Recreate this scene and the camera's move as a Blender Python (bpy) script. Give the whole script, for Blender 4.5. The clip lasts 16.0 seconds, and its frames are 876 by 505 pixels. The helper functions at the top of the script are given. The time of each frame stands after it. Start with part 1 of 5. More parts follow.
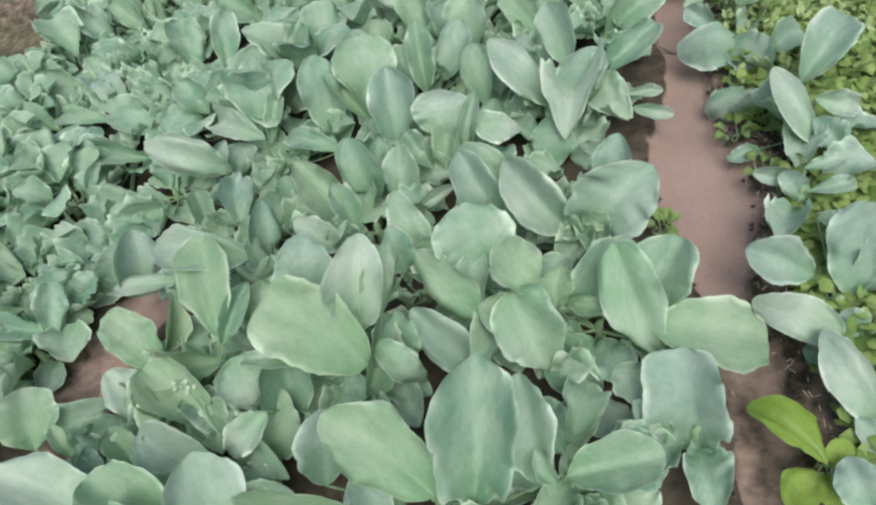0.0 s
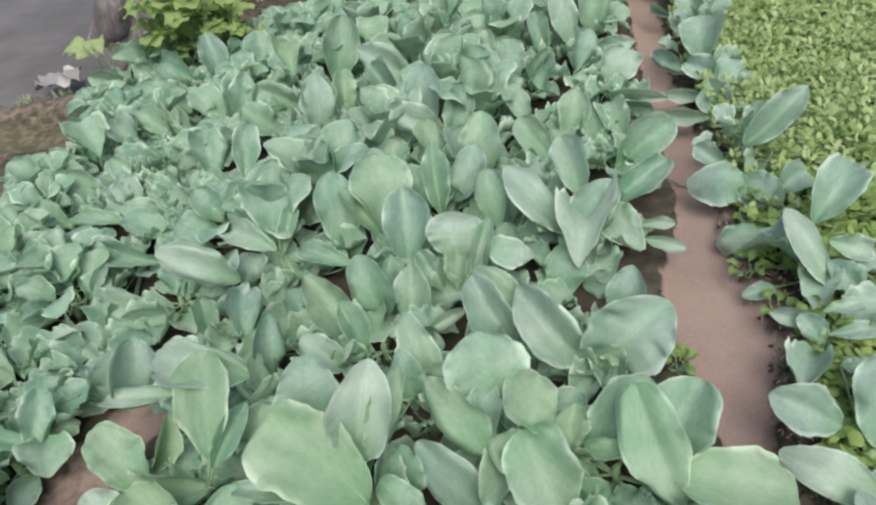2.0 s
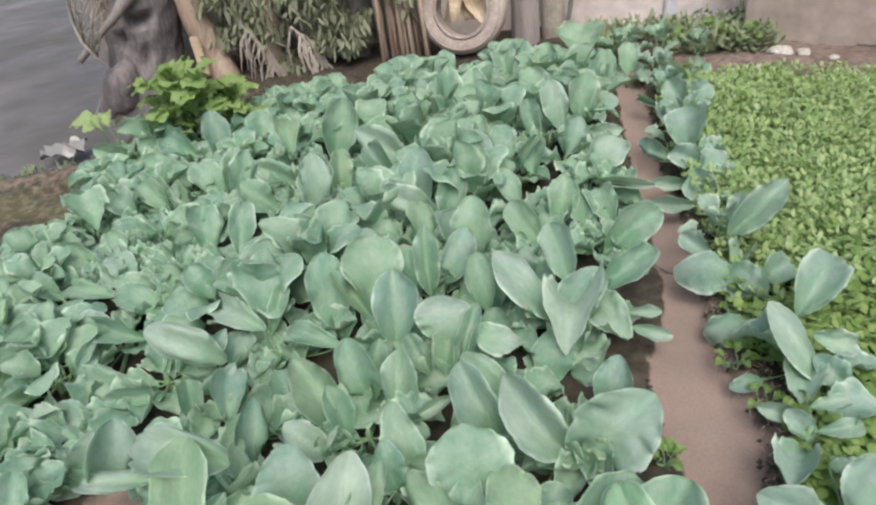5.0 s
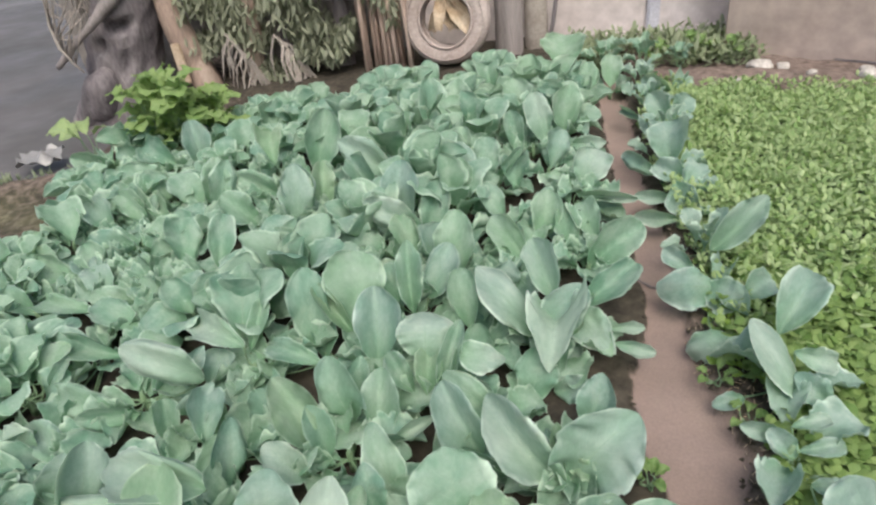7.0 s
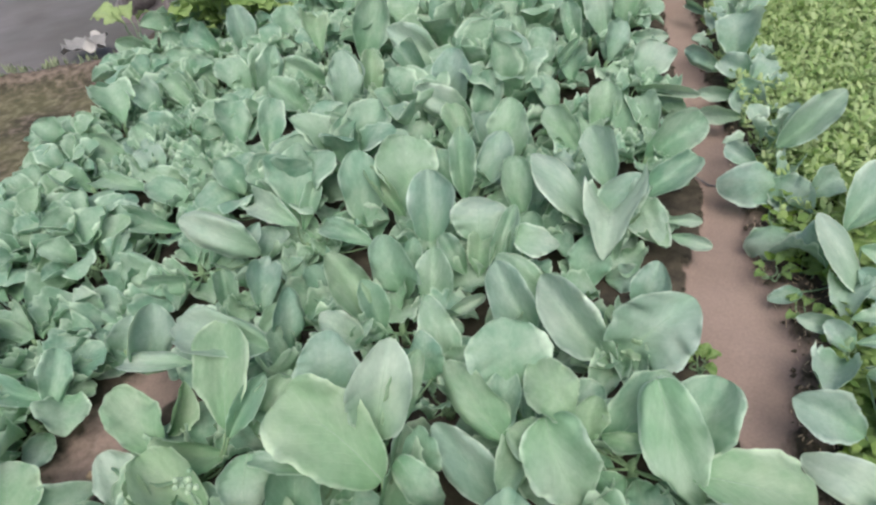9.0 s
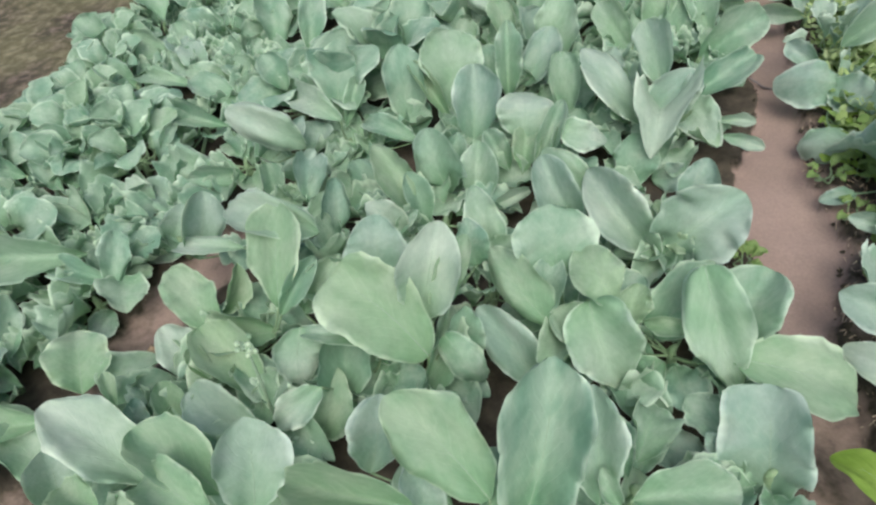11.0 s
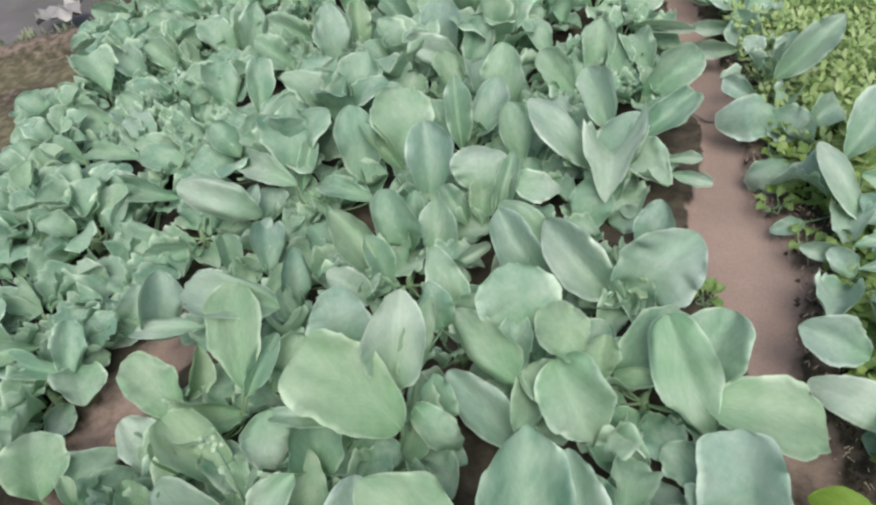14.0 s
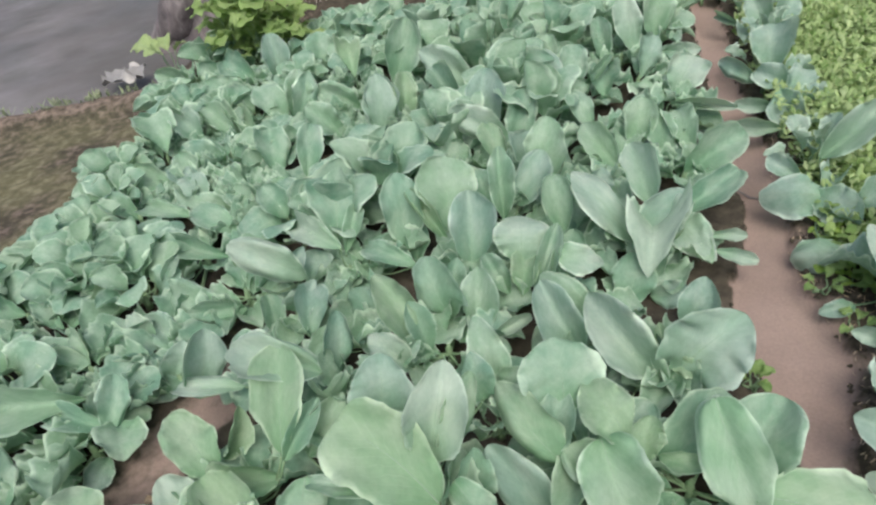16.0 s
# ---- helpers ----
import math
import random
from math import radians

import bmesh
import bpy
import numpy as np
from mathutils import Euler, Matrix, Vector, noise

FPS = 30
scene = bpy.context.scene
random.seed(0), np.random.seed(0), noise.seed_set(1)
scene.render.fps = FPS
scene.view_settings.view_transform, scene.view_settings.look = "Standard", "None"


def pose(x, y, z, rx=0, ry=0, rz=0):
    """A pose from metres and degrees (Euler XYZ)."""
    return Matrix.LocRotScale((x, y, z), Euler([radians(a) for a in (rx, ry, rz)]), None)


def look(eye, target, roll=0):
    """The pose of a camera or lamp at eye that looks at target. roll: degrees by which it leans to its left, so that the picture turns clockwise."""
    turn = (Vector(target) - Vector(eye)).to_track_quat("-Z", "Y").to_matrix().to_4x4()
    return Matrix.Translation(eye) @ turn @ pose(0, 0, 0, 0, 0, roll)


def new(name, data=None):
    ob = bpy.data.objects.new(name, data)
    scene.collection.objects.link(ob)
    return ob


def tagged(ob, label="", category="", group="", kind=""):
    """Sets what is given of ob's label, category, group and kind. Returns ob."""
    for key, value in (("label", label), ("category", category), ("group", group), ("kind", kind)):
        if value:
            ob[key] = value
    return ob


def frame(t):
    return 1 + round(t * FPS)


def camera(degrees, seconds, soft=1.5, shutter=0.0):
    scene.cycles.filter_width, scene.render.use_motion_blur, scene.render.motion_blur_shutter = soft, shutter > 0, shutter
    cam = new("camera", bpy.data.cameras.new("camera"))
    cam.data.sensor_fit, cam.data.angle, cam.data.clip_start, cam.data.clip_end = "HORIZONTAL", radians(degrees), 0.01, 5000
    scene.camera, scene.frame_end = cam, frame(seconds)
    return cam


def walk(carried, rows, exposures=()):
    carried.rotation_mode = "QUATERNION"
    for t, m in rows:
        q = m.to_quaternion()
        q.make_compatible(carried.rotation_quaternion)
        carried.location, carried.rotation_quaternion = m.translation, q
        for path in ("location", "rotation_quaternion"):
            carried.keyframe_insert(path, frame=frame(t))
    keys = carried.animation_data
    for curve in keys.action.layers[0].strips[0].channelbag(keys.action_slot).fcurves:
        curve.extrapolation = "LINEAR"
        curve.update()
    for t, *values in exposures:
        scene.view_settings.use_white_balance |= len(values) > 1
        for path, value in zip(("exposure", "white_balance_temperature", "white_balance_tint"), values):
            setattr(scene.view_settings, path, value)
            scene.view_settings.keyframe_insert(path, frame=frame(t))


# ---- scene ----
cam = camera(70.7, 16.0, soft=2.5)
PATH = [
    (0, (0.113, 0.057, 1.25), (-0.27, 1.346, -0.231), -15.7),
    (0.5, (0.101, 0.074, 1.255), (-0.308, 1.395, -0.189), -15.8),
    (1, (0.092, 0.086, 1.26), (-0.315, 1.492, -0.103), -13.6),
    (1.5, (0.082, 0.105, 1.264), (-0.299, 1.573, -0.039), -10.9),
    (2, (0.078, 0.108, 1.267), (-0.284, 1.634, 0.025), -10.6),
    (2.5, (0.084, 0.11, 1.277), (-0.3, 1.692, 0.116), -10.6),
    (3, (0.096, 0.113, 1.285), (-0.28, 1.71, 0.141), -9.9),
    (3.5, (0.1, 0.117, 1.304), (-0.271, 1.74, 0.196), -9.3),
    (4, (0.101, 0.119, 1.311), (-0.252, 1.756, 0.218), -8.9),
    (4.5, (0.102, 0.12, 1.312), (-0.248, 1.767, 0.232), -8.7),
    (7, (0.106, 0.157, 1.329), (-0.185, 1.828, 0.27), -7.4),
    (7.5, (0.1, 0.153, 1.32), (-0.211, 1.801, 0.231), -7.0),
    (8, (0.088, 0.135, 1.308), (-0.262, 1.745, 0.175), -8.3),
    (8.5, (0.059, 0.116, 1.282), (-0.331, 1.679, 0.097), -8.4),
    (9, (0.038, 0.104, 1.254), (-0.353, 1.602, -0.013), -8.0),
    (9.5, (0.021, 0.088, 1.228), (-0.413, 1.512, -0.107), -8.5),
    (10, (0.004, 0.064, 1.213), (-0.465, 1.439, -0.162), -8.2),
    (12.5, (0.008, 0.022, 1.204), (-0.463, 1.291, -0.269), -12.6),
    (13, (-0.003, 0.042, 1.222), (-0.489, 1.341, -0.219), -11.6),
    (13.5, (0.008, 0.063, 1.238), (-0.405, 1.445, -0.147), -11.0),
    (14, (0.016, 0.091, 1.247), (-0.359, 1.497, -0.126), -11.5),
    (14.5, (0.028, 0.1, 1.256), (-0.321, 1.554, -0.073), -11.5),
    (15, (0.046, 0.104, 1.27), (-0.302, 1.599, -0.012), -11.1),
    (15.5, (0.042, 0.112, 1.283), (-0.311, 1.648, 0.052), -11.0),
    (16, (-0.009, 0.094, 1.281), (-0.479, 1.609, 0.063), -10.9),
]
walk(cam, [(t, look(eye, target, roll)) for t, eye, target, roll in PATH])

# ---- world, sun ----
world = bpy.data.worlds.new("world")
scene.world = world
world.use_nodes = True
wn = world.node_tree
sky = wn.nodes.new("ShaderNodeTexSky")
sky.sky_type = "NISHITA"
sky.sun_disc = False
sky.sun_elevation, sky.sun_rotation = radians(57), radians(162)
sky.air_density, sky.dust_density, sky.ozone_density = 1.0, 6.0, 1.0
wn.links.new(sky.outputs[0], wn.nodes["Background"].inputs[0])
wn.nodes["Background"].inputs[1].default_value = 0.148
sun_data = bpy.data.lights.new("sun", "SUN")
sun_data.energy, sun_data.angle, sun_data.color = 1.24, radians(40), (1.0, 0.975, 0.90)
sun = new("sun", sun_data)
sun.matrix_basis = look((0.72, -2.25, 3.6), (0, 0, 0))
scene.view_settings.exposure = 0.38


# ---- materials ----
def material(name, rough=0.8, spec=0.3):
    m = bpy.data.materials.new(name)
    m.use_nodes = True
    b = m.node_tree.nodes["Principled BSDF"]
    b.inputs["Roughness"].default_value = rough
    b.inputs["Specular IOR Level"].default_value = spec
    return m, m.node_tree, b


def ramp(nt, source, stops):
    r = nt.nodes.new("ShaderNodeValToRGB")
    el = r.color_ramp.elements
    while len(el) < len(stops):
        el.new(0.5)
    for e, (p, c) in zip(el, stops):
        e.position, e.color = p, (*c, 1)
    nt.links.new(source, r.inputs[0])
    return r.outputs[0]


def noise_tex(nt, scale, detail=4.0, coords="Object", rough=0.55, stretch=None):
    tc = nt.nodes.new("ShaderNodeTexCoord")
    n = nt.nodes.new("ShaderNodeTexNoise")
    n.inputs["Scale"].default_value, n.inputs["Detail"].default_value = scale, detail
    n.inputs["Roughness"].default_value = rough
    out = tc.outputs[coords]
    if stretch:
        mp = nt.nodes.new("ShaderNodeMapping")
        mp.inputs["Scale"].default_value = stretch
        nt.links.new(out, mp.inputs[0])
        out = mp.outputs[0]
    nt.links.new(out, n.inputs["Vector"])
    return n.outputs["Fac"]


def mix(nt, fac, a, b, mode="MIX"):
    m = nt.nodes.new("ShaderNodeMix")
    m.data_type, m.blend_type = "RGBA", mode
    for key, v in ((0, fac), (6, a), (7, b)):
        if isinstance(v, (int, float)):
            m.inputs[key].default_value = v
        elif isinstance(v, tuple):
            m.inputs[key].default_value = (*v, 1)
        else:
            nt.links.new(v, m.inputs[key])
    return m.outputs[2]


def maths(nt, op, a, b=None, c=None):
    m = nt.nodes.new("ShaderNodeMath")
    m.operation = op
    for k, v in enumerate((a, b, c)):
        if isinstance(v, (int, float)):
            m.inputs[k].default_value = v
        elif v is not None:
            nt.links.new(v, m.inputs[k])
    return m.outputs[0]


def bump(nt, b, height, strength, distance):
    n = nt.nodes.new("ShaderNodeBump")
    n.inputs["Strength"].default_value, n.inputs["Distance"].default_value = strength, distance
    nt.links.new(height, n.inputs["Height"])
    nt.links.new(n.outputs[0], b.inputs["Normal"])


def rough_surface(name, dark, mid, light, scale, rough=0.9, relief=0.01, fine=60.0, spec=0.2, stretch=None):
    """A matt surface in three shades at two scales, with fine relief."""
    m, nt, b = material(name, rough, spec)
    big, small = noise_tex(nt, scale, 5, stretch=stretch), noise_tex(nt, fine, 4, stretch=stretch)
    c = ramp(nt, big, [(0.3, dark), (0.52, mid), (0.72, light)])
    g = ramp(nt, small, [(0.25, (0.62, 0.62, 0.62)), (0.7, (1.12, 1.12, 1.12))])
    nt.links.new(mix(nt, 0.8, c, g, "MULTIPLY"), b.inputs["Base Color"])
    bump(nt, b, maths(nt, "ADD", small, big), 0.6, relief)
    return m


def leaf_material(name, cool, warm, pale, translucent, vein=0.35, rough=0.66, spec=0.28, island=False, margin=0.0):
    """A living leaf: bloom and mottling, side veins along its own length and breadth, light coming through."""
    m, nt, b = material(name, rough, spec)
    uv = nt.nodes.new("ShaderNodeUVMap")
    uv.uv_map = "leaf"
    sep = nt.nodes.new("ShaderNodeSeparateXYZ")
    nt.links.new(uv.outputs[0], sep.inputs[0])
    across = maths(nt, "ABSOLUTE", maths(nt, "SUBTRACT", sep.outputs[0], 0.5))
    info = nt.nodes.new("ShaderNodeNewGeometry" if island else "ShaderNodeObjectInfo")
    shade = ramp(nt, info.outputs["Random Per Island" if island else "Random"], [(0.0, cool), (0.55, mid_colour(cool, warm)), (1.0, warm)])
    blot, blot_node = noise_tex(nt, 2.6, 3, "Object"), nt.nodes[-1]
    blot_node.noise_dimensions = "4D"
    nt.links.new(maths(nt, "MULTIPLY", info.outputs["Random Per Island" if island else "Random"], 40.0), blot_node.inputs["W"])
    base = mix(nt, maths(nt, "MULTIPLY", ramp(nt, blot, [(0.38, (0, 0, 0)), (0.68, (1, 1, 1))]), 0.66), shade, pale)
    if margin:
        base = mix(nt, ramp(nt, sep.outputs[1], [(0.0, (0.6, 0.6, 0.6)), (0.6, (0, 0, 0))]), base, (0.15, 0.34, 0.18))
    # side veins leave the midrib at a slant and fade towards the edge
    wob = noise_tex(nt, 5.0, 2, "Object")
    line = maths(nt, "SUBTRACT", maths(nt, "MULTIPLY", sep.outputs[1], 8.0), maths(nt, "MULTIPLY", across, 9.0))
    line = maths(nt, "ADD", line, maths(nt, "MULTIPLY", wob, 1.2))
    tri = maths(nt, "ABSOLUTE", maths(nt, "SUBTRACT", maths(nt, "FRACT", line), 0.5))
    veins = maths(nt, "MULTIPLY", ramp(nt, tri, [(0.0, (1, 1, 1)), (0.1, (0, 0, 0))]), maths(nt, "SUBTRACT", 1.0, maths(nt, "MULTIPLY", across, 1.7)))
    col = mix(nt, maths(nt, "MULTIPLY", veins, vein), base, tuple(min(1, 1.25 * v + 0.03) for v in pale))
    if margin:
        col = mix(nt, maths(nt, "MULTIPLY", ramp(nt, maths(nt, "ADD", across, maths(nt, "MULTIPLY", maths(nt, "SUBTRACT", blot, 0.5), 0.3)), [(0.42, (0, 0, 0)), (0.52, (1, 1, 1))]), margin), col, tuple(min(1, 1.34 * v + 0.05) for v in pale))
    patch = noise_tex(nt, 13.0, 3, "Object")
    col = mix(nt, 0.5, col, ramp(nt, patch, [(0.3, (0.84, 0.86, 0.85)), (0.7, (1.14, 1.11, 1.12))]), "MULTIPLY")
    fine = noise_tex(nt, 130.0, 2, "Object")
    col = mix(nt, 0.3, col, ramp(nt, fine, [(0.3, (0.88, 0.88, 0.88)), (0.7, (1.08, 1.08, 1.08))]), "MULTIPLY")
    nt.links.new(col, b.inputs["Base Color"])
    bump(nt, b, maths(nt, "ADD", maths(nt, "MULTIPLY", veins, -0.6), maths(nt, "ADD", maths(nt, "MULTIPLY", blot, 0.8), maths(nt, "MULTIPLY", patch, 0.5))), 0.3, 0.004)
    if translucent:
        tr = nt.nodes.new("ShaderNodeBsdfTranslucent")
        nt.links.new(mix(nt, 1.0, col, (0.95, 1.0, 0.72), "MULTIPLY"), tr.inputs[0])
        ms = nt.nodes.new("ShaderNodeMixShader")
        ms.inputs[0].default_value = translucent
        nt.links.new(b.outputs[0], ms.inputs[1])
        nt.links.new(tr.outputs[0], ms.inputs[2])
        nt.links.new(ms.outputs[0], nt.nodes["Material Output"].inputs[0])
    return m


def mid_colour(a, b):
    return tuple((p + q) / 2 for p, q in zip(a, b))


M_LEAF = leaf_material("cabbage_leaf", (0.162, 0.312, 0.236), (0.258, 0.408, 0.284), (0.435, 0.56, 0.465), 0.30, 0.10, margin=0.8)
M_WARM = leaf_material("cabbage_leaf_young", (0.212, 0.36, 0.245), (0.266, 0.41, 0.265), (0.405, 0.52, 0.40), 0.32, 0.12, margin=0.8)
M_GREY = leaf_material("cabbage_leaf_waxy", (0.22, 0.36, 0.30), (0.28, 0.415, 0.33), (0.43, 0.54, 0.485), 0.30, 0.08, margin=0.8)
M_WAX = leaf_material("cabbage_leaf_bloom", (0.28, 0.41, 0.335), (0.34, 0.46, 0.375), (0.48, 0.58, 0.51), 0.28, 0.06, margin=0.8)
# deeper green of inner leaves, and shade on low ones put into the colour
M_SHADED = leaf_material("cabbage_leaf_shaded", (0.145, 0.29, 0.215), (0.19, 0.335, 0.235), (0.31, 0.44, 0.35), 0.30, 0.12, margin=0.8)
M_STALK = rough_surface("leaf_stalk", (0.15, 0.265, 0.15), (0.20, 0.315, 0.18), (0.26, 0.37, 0.23), 20, 0.5, 0.001, 200)
M_RIB = rough_surface("leaf_rib", (0.25, 0.385, 0.265), (0.285, 0.42, 0.295), (0.33, 0.46, 0.335), 20, 0.5, 0.001, 200)
M_LIME = leaf_material("salad_leaf", (0.17, 0.30, 0.045), (0.22, 0.355, 0.065), (0.29, 0.42, 0.115), 0.35, 0.2)
M_HERB = leaf_material("herb_leaf", (0.13, 0.24, 0.07), (0.20, 0.31, 0.11), (0.26, 0.37, 0.16), 0.3)
M_ROUND = leaf_material("seedling_leaf", (0.11, 0.22, 0.055), (0.24, 0.36, 0.11), (0.34, 0.45, 0.19), 0.35, 0.15, island=True)
M_GREENS = leaf_material("greens_leaf", (0.18, 0.32, 0.095), (0.40, 0.53, 0.25), (0.51, 0.61, 0.38), 0.35, 0.15, island=True)


# ---- helpers for meshes ----
def mesh_of(name, verts, faces, mats=(), smooth=True):
    me = bpy.data.meshes.new(name)
    me.from_pydata(verts, [], faces)
    for m in mats:
        me.materials.append(m)
    if smooth:
        me.polygons.foreach_set("use_smooth", [True] * len(me.polygons))
    me.update()
    return me


def part(name, me, parent=None, label="", m=None):
    """Links a mesh (or bmesh) as one object under a thing."""
    ob = new(name, me)
    ob.parent = parent
    if m is not None:
        ob.matrix_basis = m
    return tagged(ob, label)


def from_bm(name, bm, mats, smooth=False):
    me = bpy.data.meshes.new(name)
    bm.to_mesh(me)
    bm.free()
    for m in mats:
        me.materials.append(m)
    if smooth:
        me.polygons.foreach_set("use_smooth", [True] * len(me.polygons))
    return me


def tube(name, points, radii, mats, sides=8):
    """A round, tapering limb along points."""
    verts, faces = [], []
    pts = [Vector(p) for p in points]
    whole = (pts[-1] - pts[0]).normalized()
    ref = Vector((0.13, 0.21, 1)) if abs(whole.z) < 0.7 else Vector((1, 0.1, 0))
    for k, p in enumerate(pts):
        d = (pts[min(k + 1, len(pts) - 1)] - pts[max(k - 1, 0)]).normalized()
        s = d.cross(ref).normalized()
        u = s.cross(d)
        for a in range(sides):
            w = 2 * math.pi * a / sides
            verts.append(p + (s * math.cos(w) + u * math.sin(w)) * radii[k])
    for k in range(len(pts) - 1):
        for a in range(sides):
            b = (a + 1) % sides
            faces.append((k * sides + a, k * sides + b, (k + 1) * sides + b, (k + 1) * sides + a))
    faces.append(tuple(range(sides))[::-1])
    faces.append(tuple((len(pts) - 1) * sides + a for a in range(sides)))
    return mesh_of(name, verts, faces, mats)


# ---- leaf shapes: base at the origin, tip at (0, 1, 0), full width 1, face up ----
def blade(name, rng, mats, arch=0.1, cup=0.1, ripple=0.05, fold=0.0, tip=0.0, wide=0.6, skew=0.0, rows=32, cols=14, lobes=0.0, rim=0.0, point=0.5, twist=0.0, wave=0.0, rag=1.0, curl=((0, 0), (0, 0)), foot=0.82, crimp=0.0):
    """A leaf blade with a raised midrib; rim: how far the margin turns up; curl: bend of each side's outer part in radians and where along it; foot: lower for a fuller base; crimp: frill of the margin; point: 0.5 for a round end, more for a pointed one."""
    verts, faces, uvs = [], [], []
    p1, p2, p3, p4 = (rng.uniform(0, 6.28) for _ in range(4))
    peak = math.log(0.5) / math.log(wide)
    k1, k2, k3 = rng.uniform(1.6, 2.6), rng.uniform(3.6, 5.5), rng.uniform(7, 10)
    swell = [rng.uniform(0.86, 1.1) for _ in range(2)]

    def rib(u):
        return skew * math.sin(math.pi * u), arch * math.sin(math.pi * u ** 0.85) - tip * max(0, u - 0.6) ** 2 * 5

    for i in range(rows + 1):
        u = 0.5 - 0.5 * math.cos(math.pi * i / rows)
        q = math.sin(math.pi * min(max(u, 1e-4) ** peak, 1 - 1e-4))
        w = 0.5 * q ** (foot if u < wide else point)
        if u == 0:
            w = 0.02
        x0, z0 = rib(u)
        tw = twist * (u - 0.3)
        for j in range(cols + 1):
            v = 2 * j / cols - 1
            v *= 1.28 - 0.28 * v * v
            av, side = abs(v), 0 if v < 0 else 1
            ph = p1 if side else p4
            ww = w * swell[side]
            ww *= 1 + av * (0.05 * math.sin(2 * math.pi * k1 * u + ph) + rag * (0.12 * noise.noise(Vector((4 * u, 5 * side, p1))) + 0.05 * noise.noise(Vector((11 * u, 3 + 5 * side, p2)))) + 0.022 * rag * av * math.sin(2 * math.pi * 9 * u + 5 * noise.noise(Vector((7 * u, side, p3)))) + 0.045 * rag * av * noise.noise(Vector((34 * u, 7 * side, p4))) + lobes * math.sin(23 * u + p1 * (1 + side)))
            edge = av ** 2.4
            z = z0 + (cup[side] * w * 2 * av ** 1.2 if isinstance(cup, tuple) else cup * w * 2 * av ** 1.6) - fold * max(0, v) ** 2 * w * 2 + (rim[side] if isinstance(rim, tuple) else rim) * max(0, (av - 0.55) / 0.45) ** 2 * (0.6 + 0.4 * math.sin(5 * u + ph)) * min(1, 2.4 * w)
            z += ripple * edge * (math.sin(2 * math.pi * k1 * u + ph + 1.3) + 0.75 * math.sin(2 * math.pi * k2 * u + p2 - v)) * min(1, 3 * w)
            # fine crimping of the outermost margin
            z += 0.8 * min(1, 1.4 * rag) * ripple * av ** 8 * (0.5 + noise.noise(Vector((4 * u, 9 * side, p2)))) * math.sin(2 * math.pi * k3 * u + ph) * min(1, 3 * w)
            z += wave * av ** 4 * math.sin(2 * math.pi * k2 * 0.8 * u + p3 + 2 * side + 2 * noise.noise(Vector((3 * u, side, p1)))) * min(1, 3 * w)
            z += crimp * av ** 6 * math.sin(2 * math.pi * (k3 - 1.5) * u + p1 + 2.5 * side + 4 * noise.noise(Vector((3 * u, 4 * side, p3)))) * (0.4 + abs(noise.noise(Vector((4 * u, side, p4))))) * min(1, 3 * w)
            # blistering between the side veins
            z += 0.014 * min(1, 4 * w) * math.sin(2 * math.pi * (7 * u - 3.2 * av)) * (1 - av ** 4) * min(1, 4 * av)
            z += tw * v * w + 0.12 * w * min(1, 3 * av) * noise.noise(Vector((3 * u + p3, 2.5 * v, p4)))
            bend = curl[side][0] * math.exp(-((u - curl[side][1]) / 0.3) ** 2)
            run = av
            ww *= 1 + 0.1 * abs(bend)
            if abs(bend) > 0.05 and av > 0.5:
                # the outer part rolls up or down along an arc
                t = bend * (av - 0.5) / 0.5
                run = 0.5 + 0.5 * math.sin(t) / bend
                z += 0.36 * ww * (1 - math.cos(t)) / bend
            pull = 1 - 0.28 * abs(cup[side] if isinstance(cup, tuple) else cup) * av - 0.2 * fold * max(0, v)
            verts.append((x0 + math.copysign(run, v) * ww * pull, u + 0.06 * edge * math.sin(9 * u + p2) * w, z))
            uvs.append((0.5 + v / 2, u))
    n = cols + 1
    for i in range(rows):
        for j in range(cols):
            faces.append((i * n + j, i * n + j + 1, (i + 1) * n + j + 1, (i + 1) * n + j))
    # raised pale midrib, as a mesh of its own or joined to the blade
    ribs, rib_faces = [], []
    for i in range(rows):
        u = i / rows * 0.8
        x0, z0 = rib(u)
        r = 0.009 * (1 - u) ** 1.5 + 0.0012
        ribs += [(x0 + dx, u, z0 + dz) for dx, dz in ((-r, 0.002), (0, r * 0.5), (r, 0.002), (0, -r * 1.4))]
    for i in range(rows - 1):
        rib_faces += [(4 * i + q, 4 * i + (q + 1) % 4, 4 * i + 4 + (q + 1) % 4, 4 * i + 4 + q) for q in range(4)]
    made = []
    for extra, more in (([], []), (ribs, rib_faces)):
        k = len(verts)
        me = mesh_of(name, verts + extra, faces + [tuple(k + q for q in f) for f in more], mats)
        lay = me.uv_layers.new(name="leaf")
        spots = uvs + [(0.5, 0.5)] * len(extra)
        for loop in me.loops:
            lay.data[loop.index].uv = spots[loop.vertex_index]
        me.polygons.foreach_set("material_index", [0] * len(faces) + [1] * len(more))
        made.append(me)
    return made[1], made[0], mesh_of("midrib", ribs, rib_faces, mats[1:2])


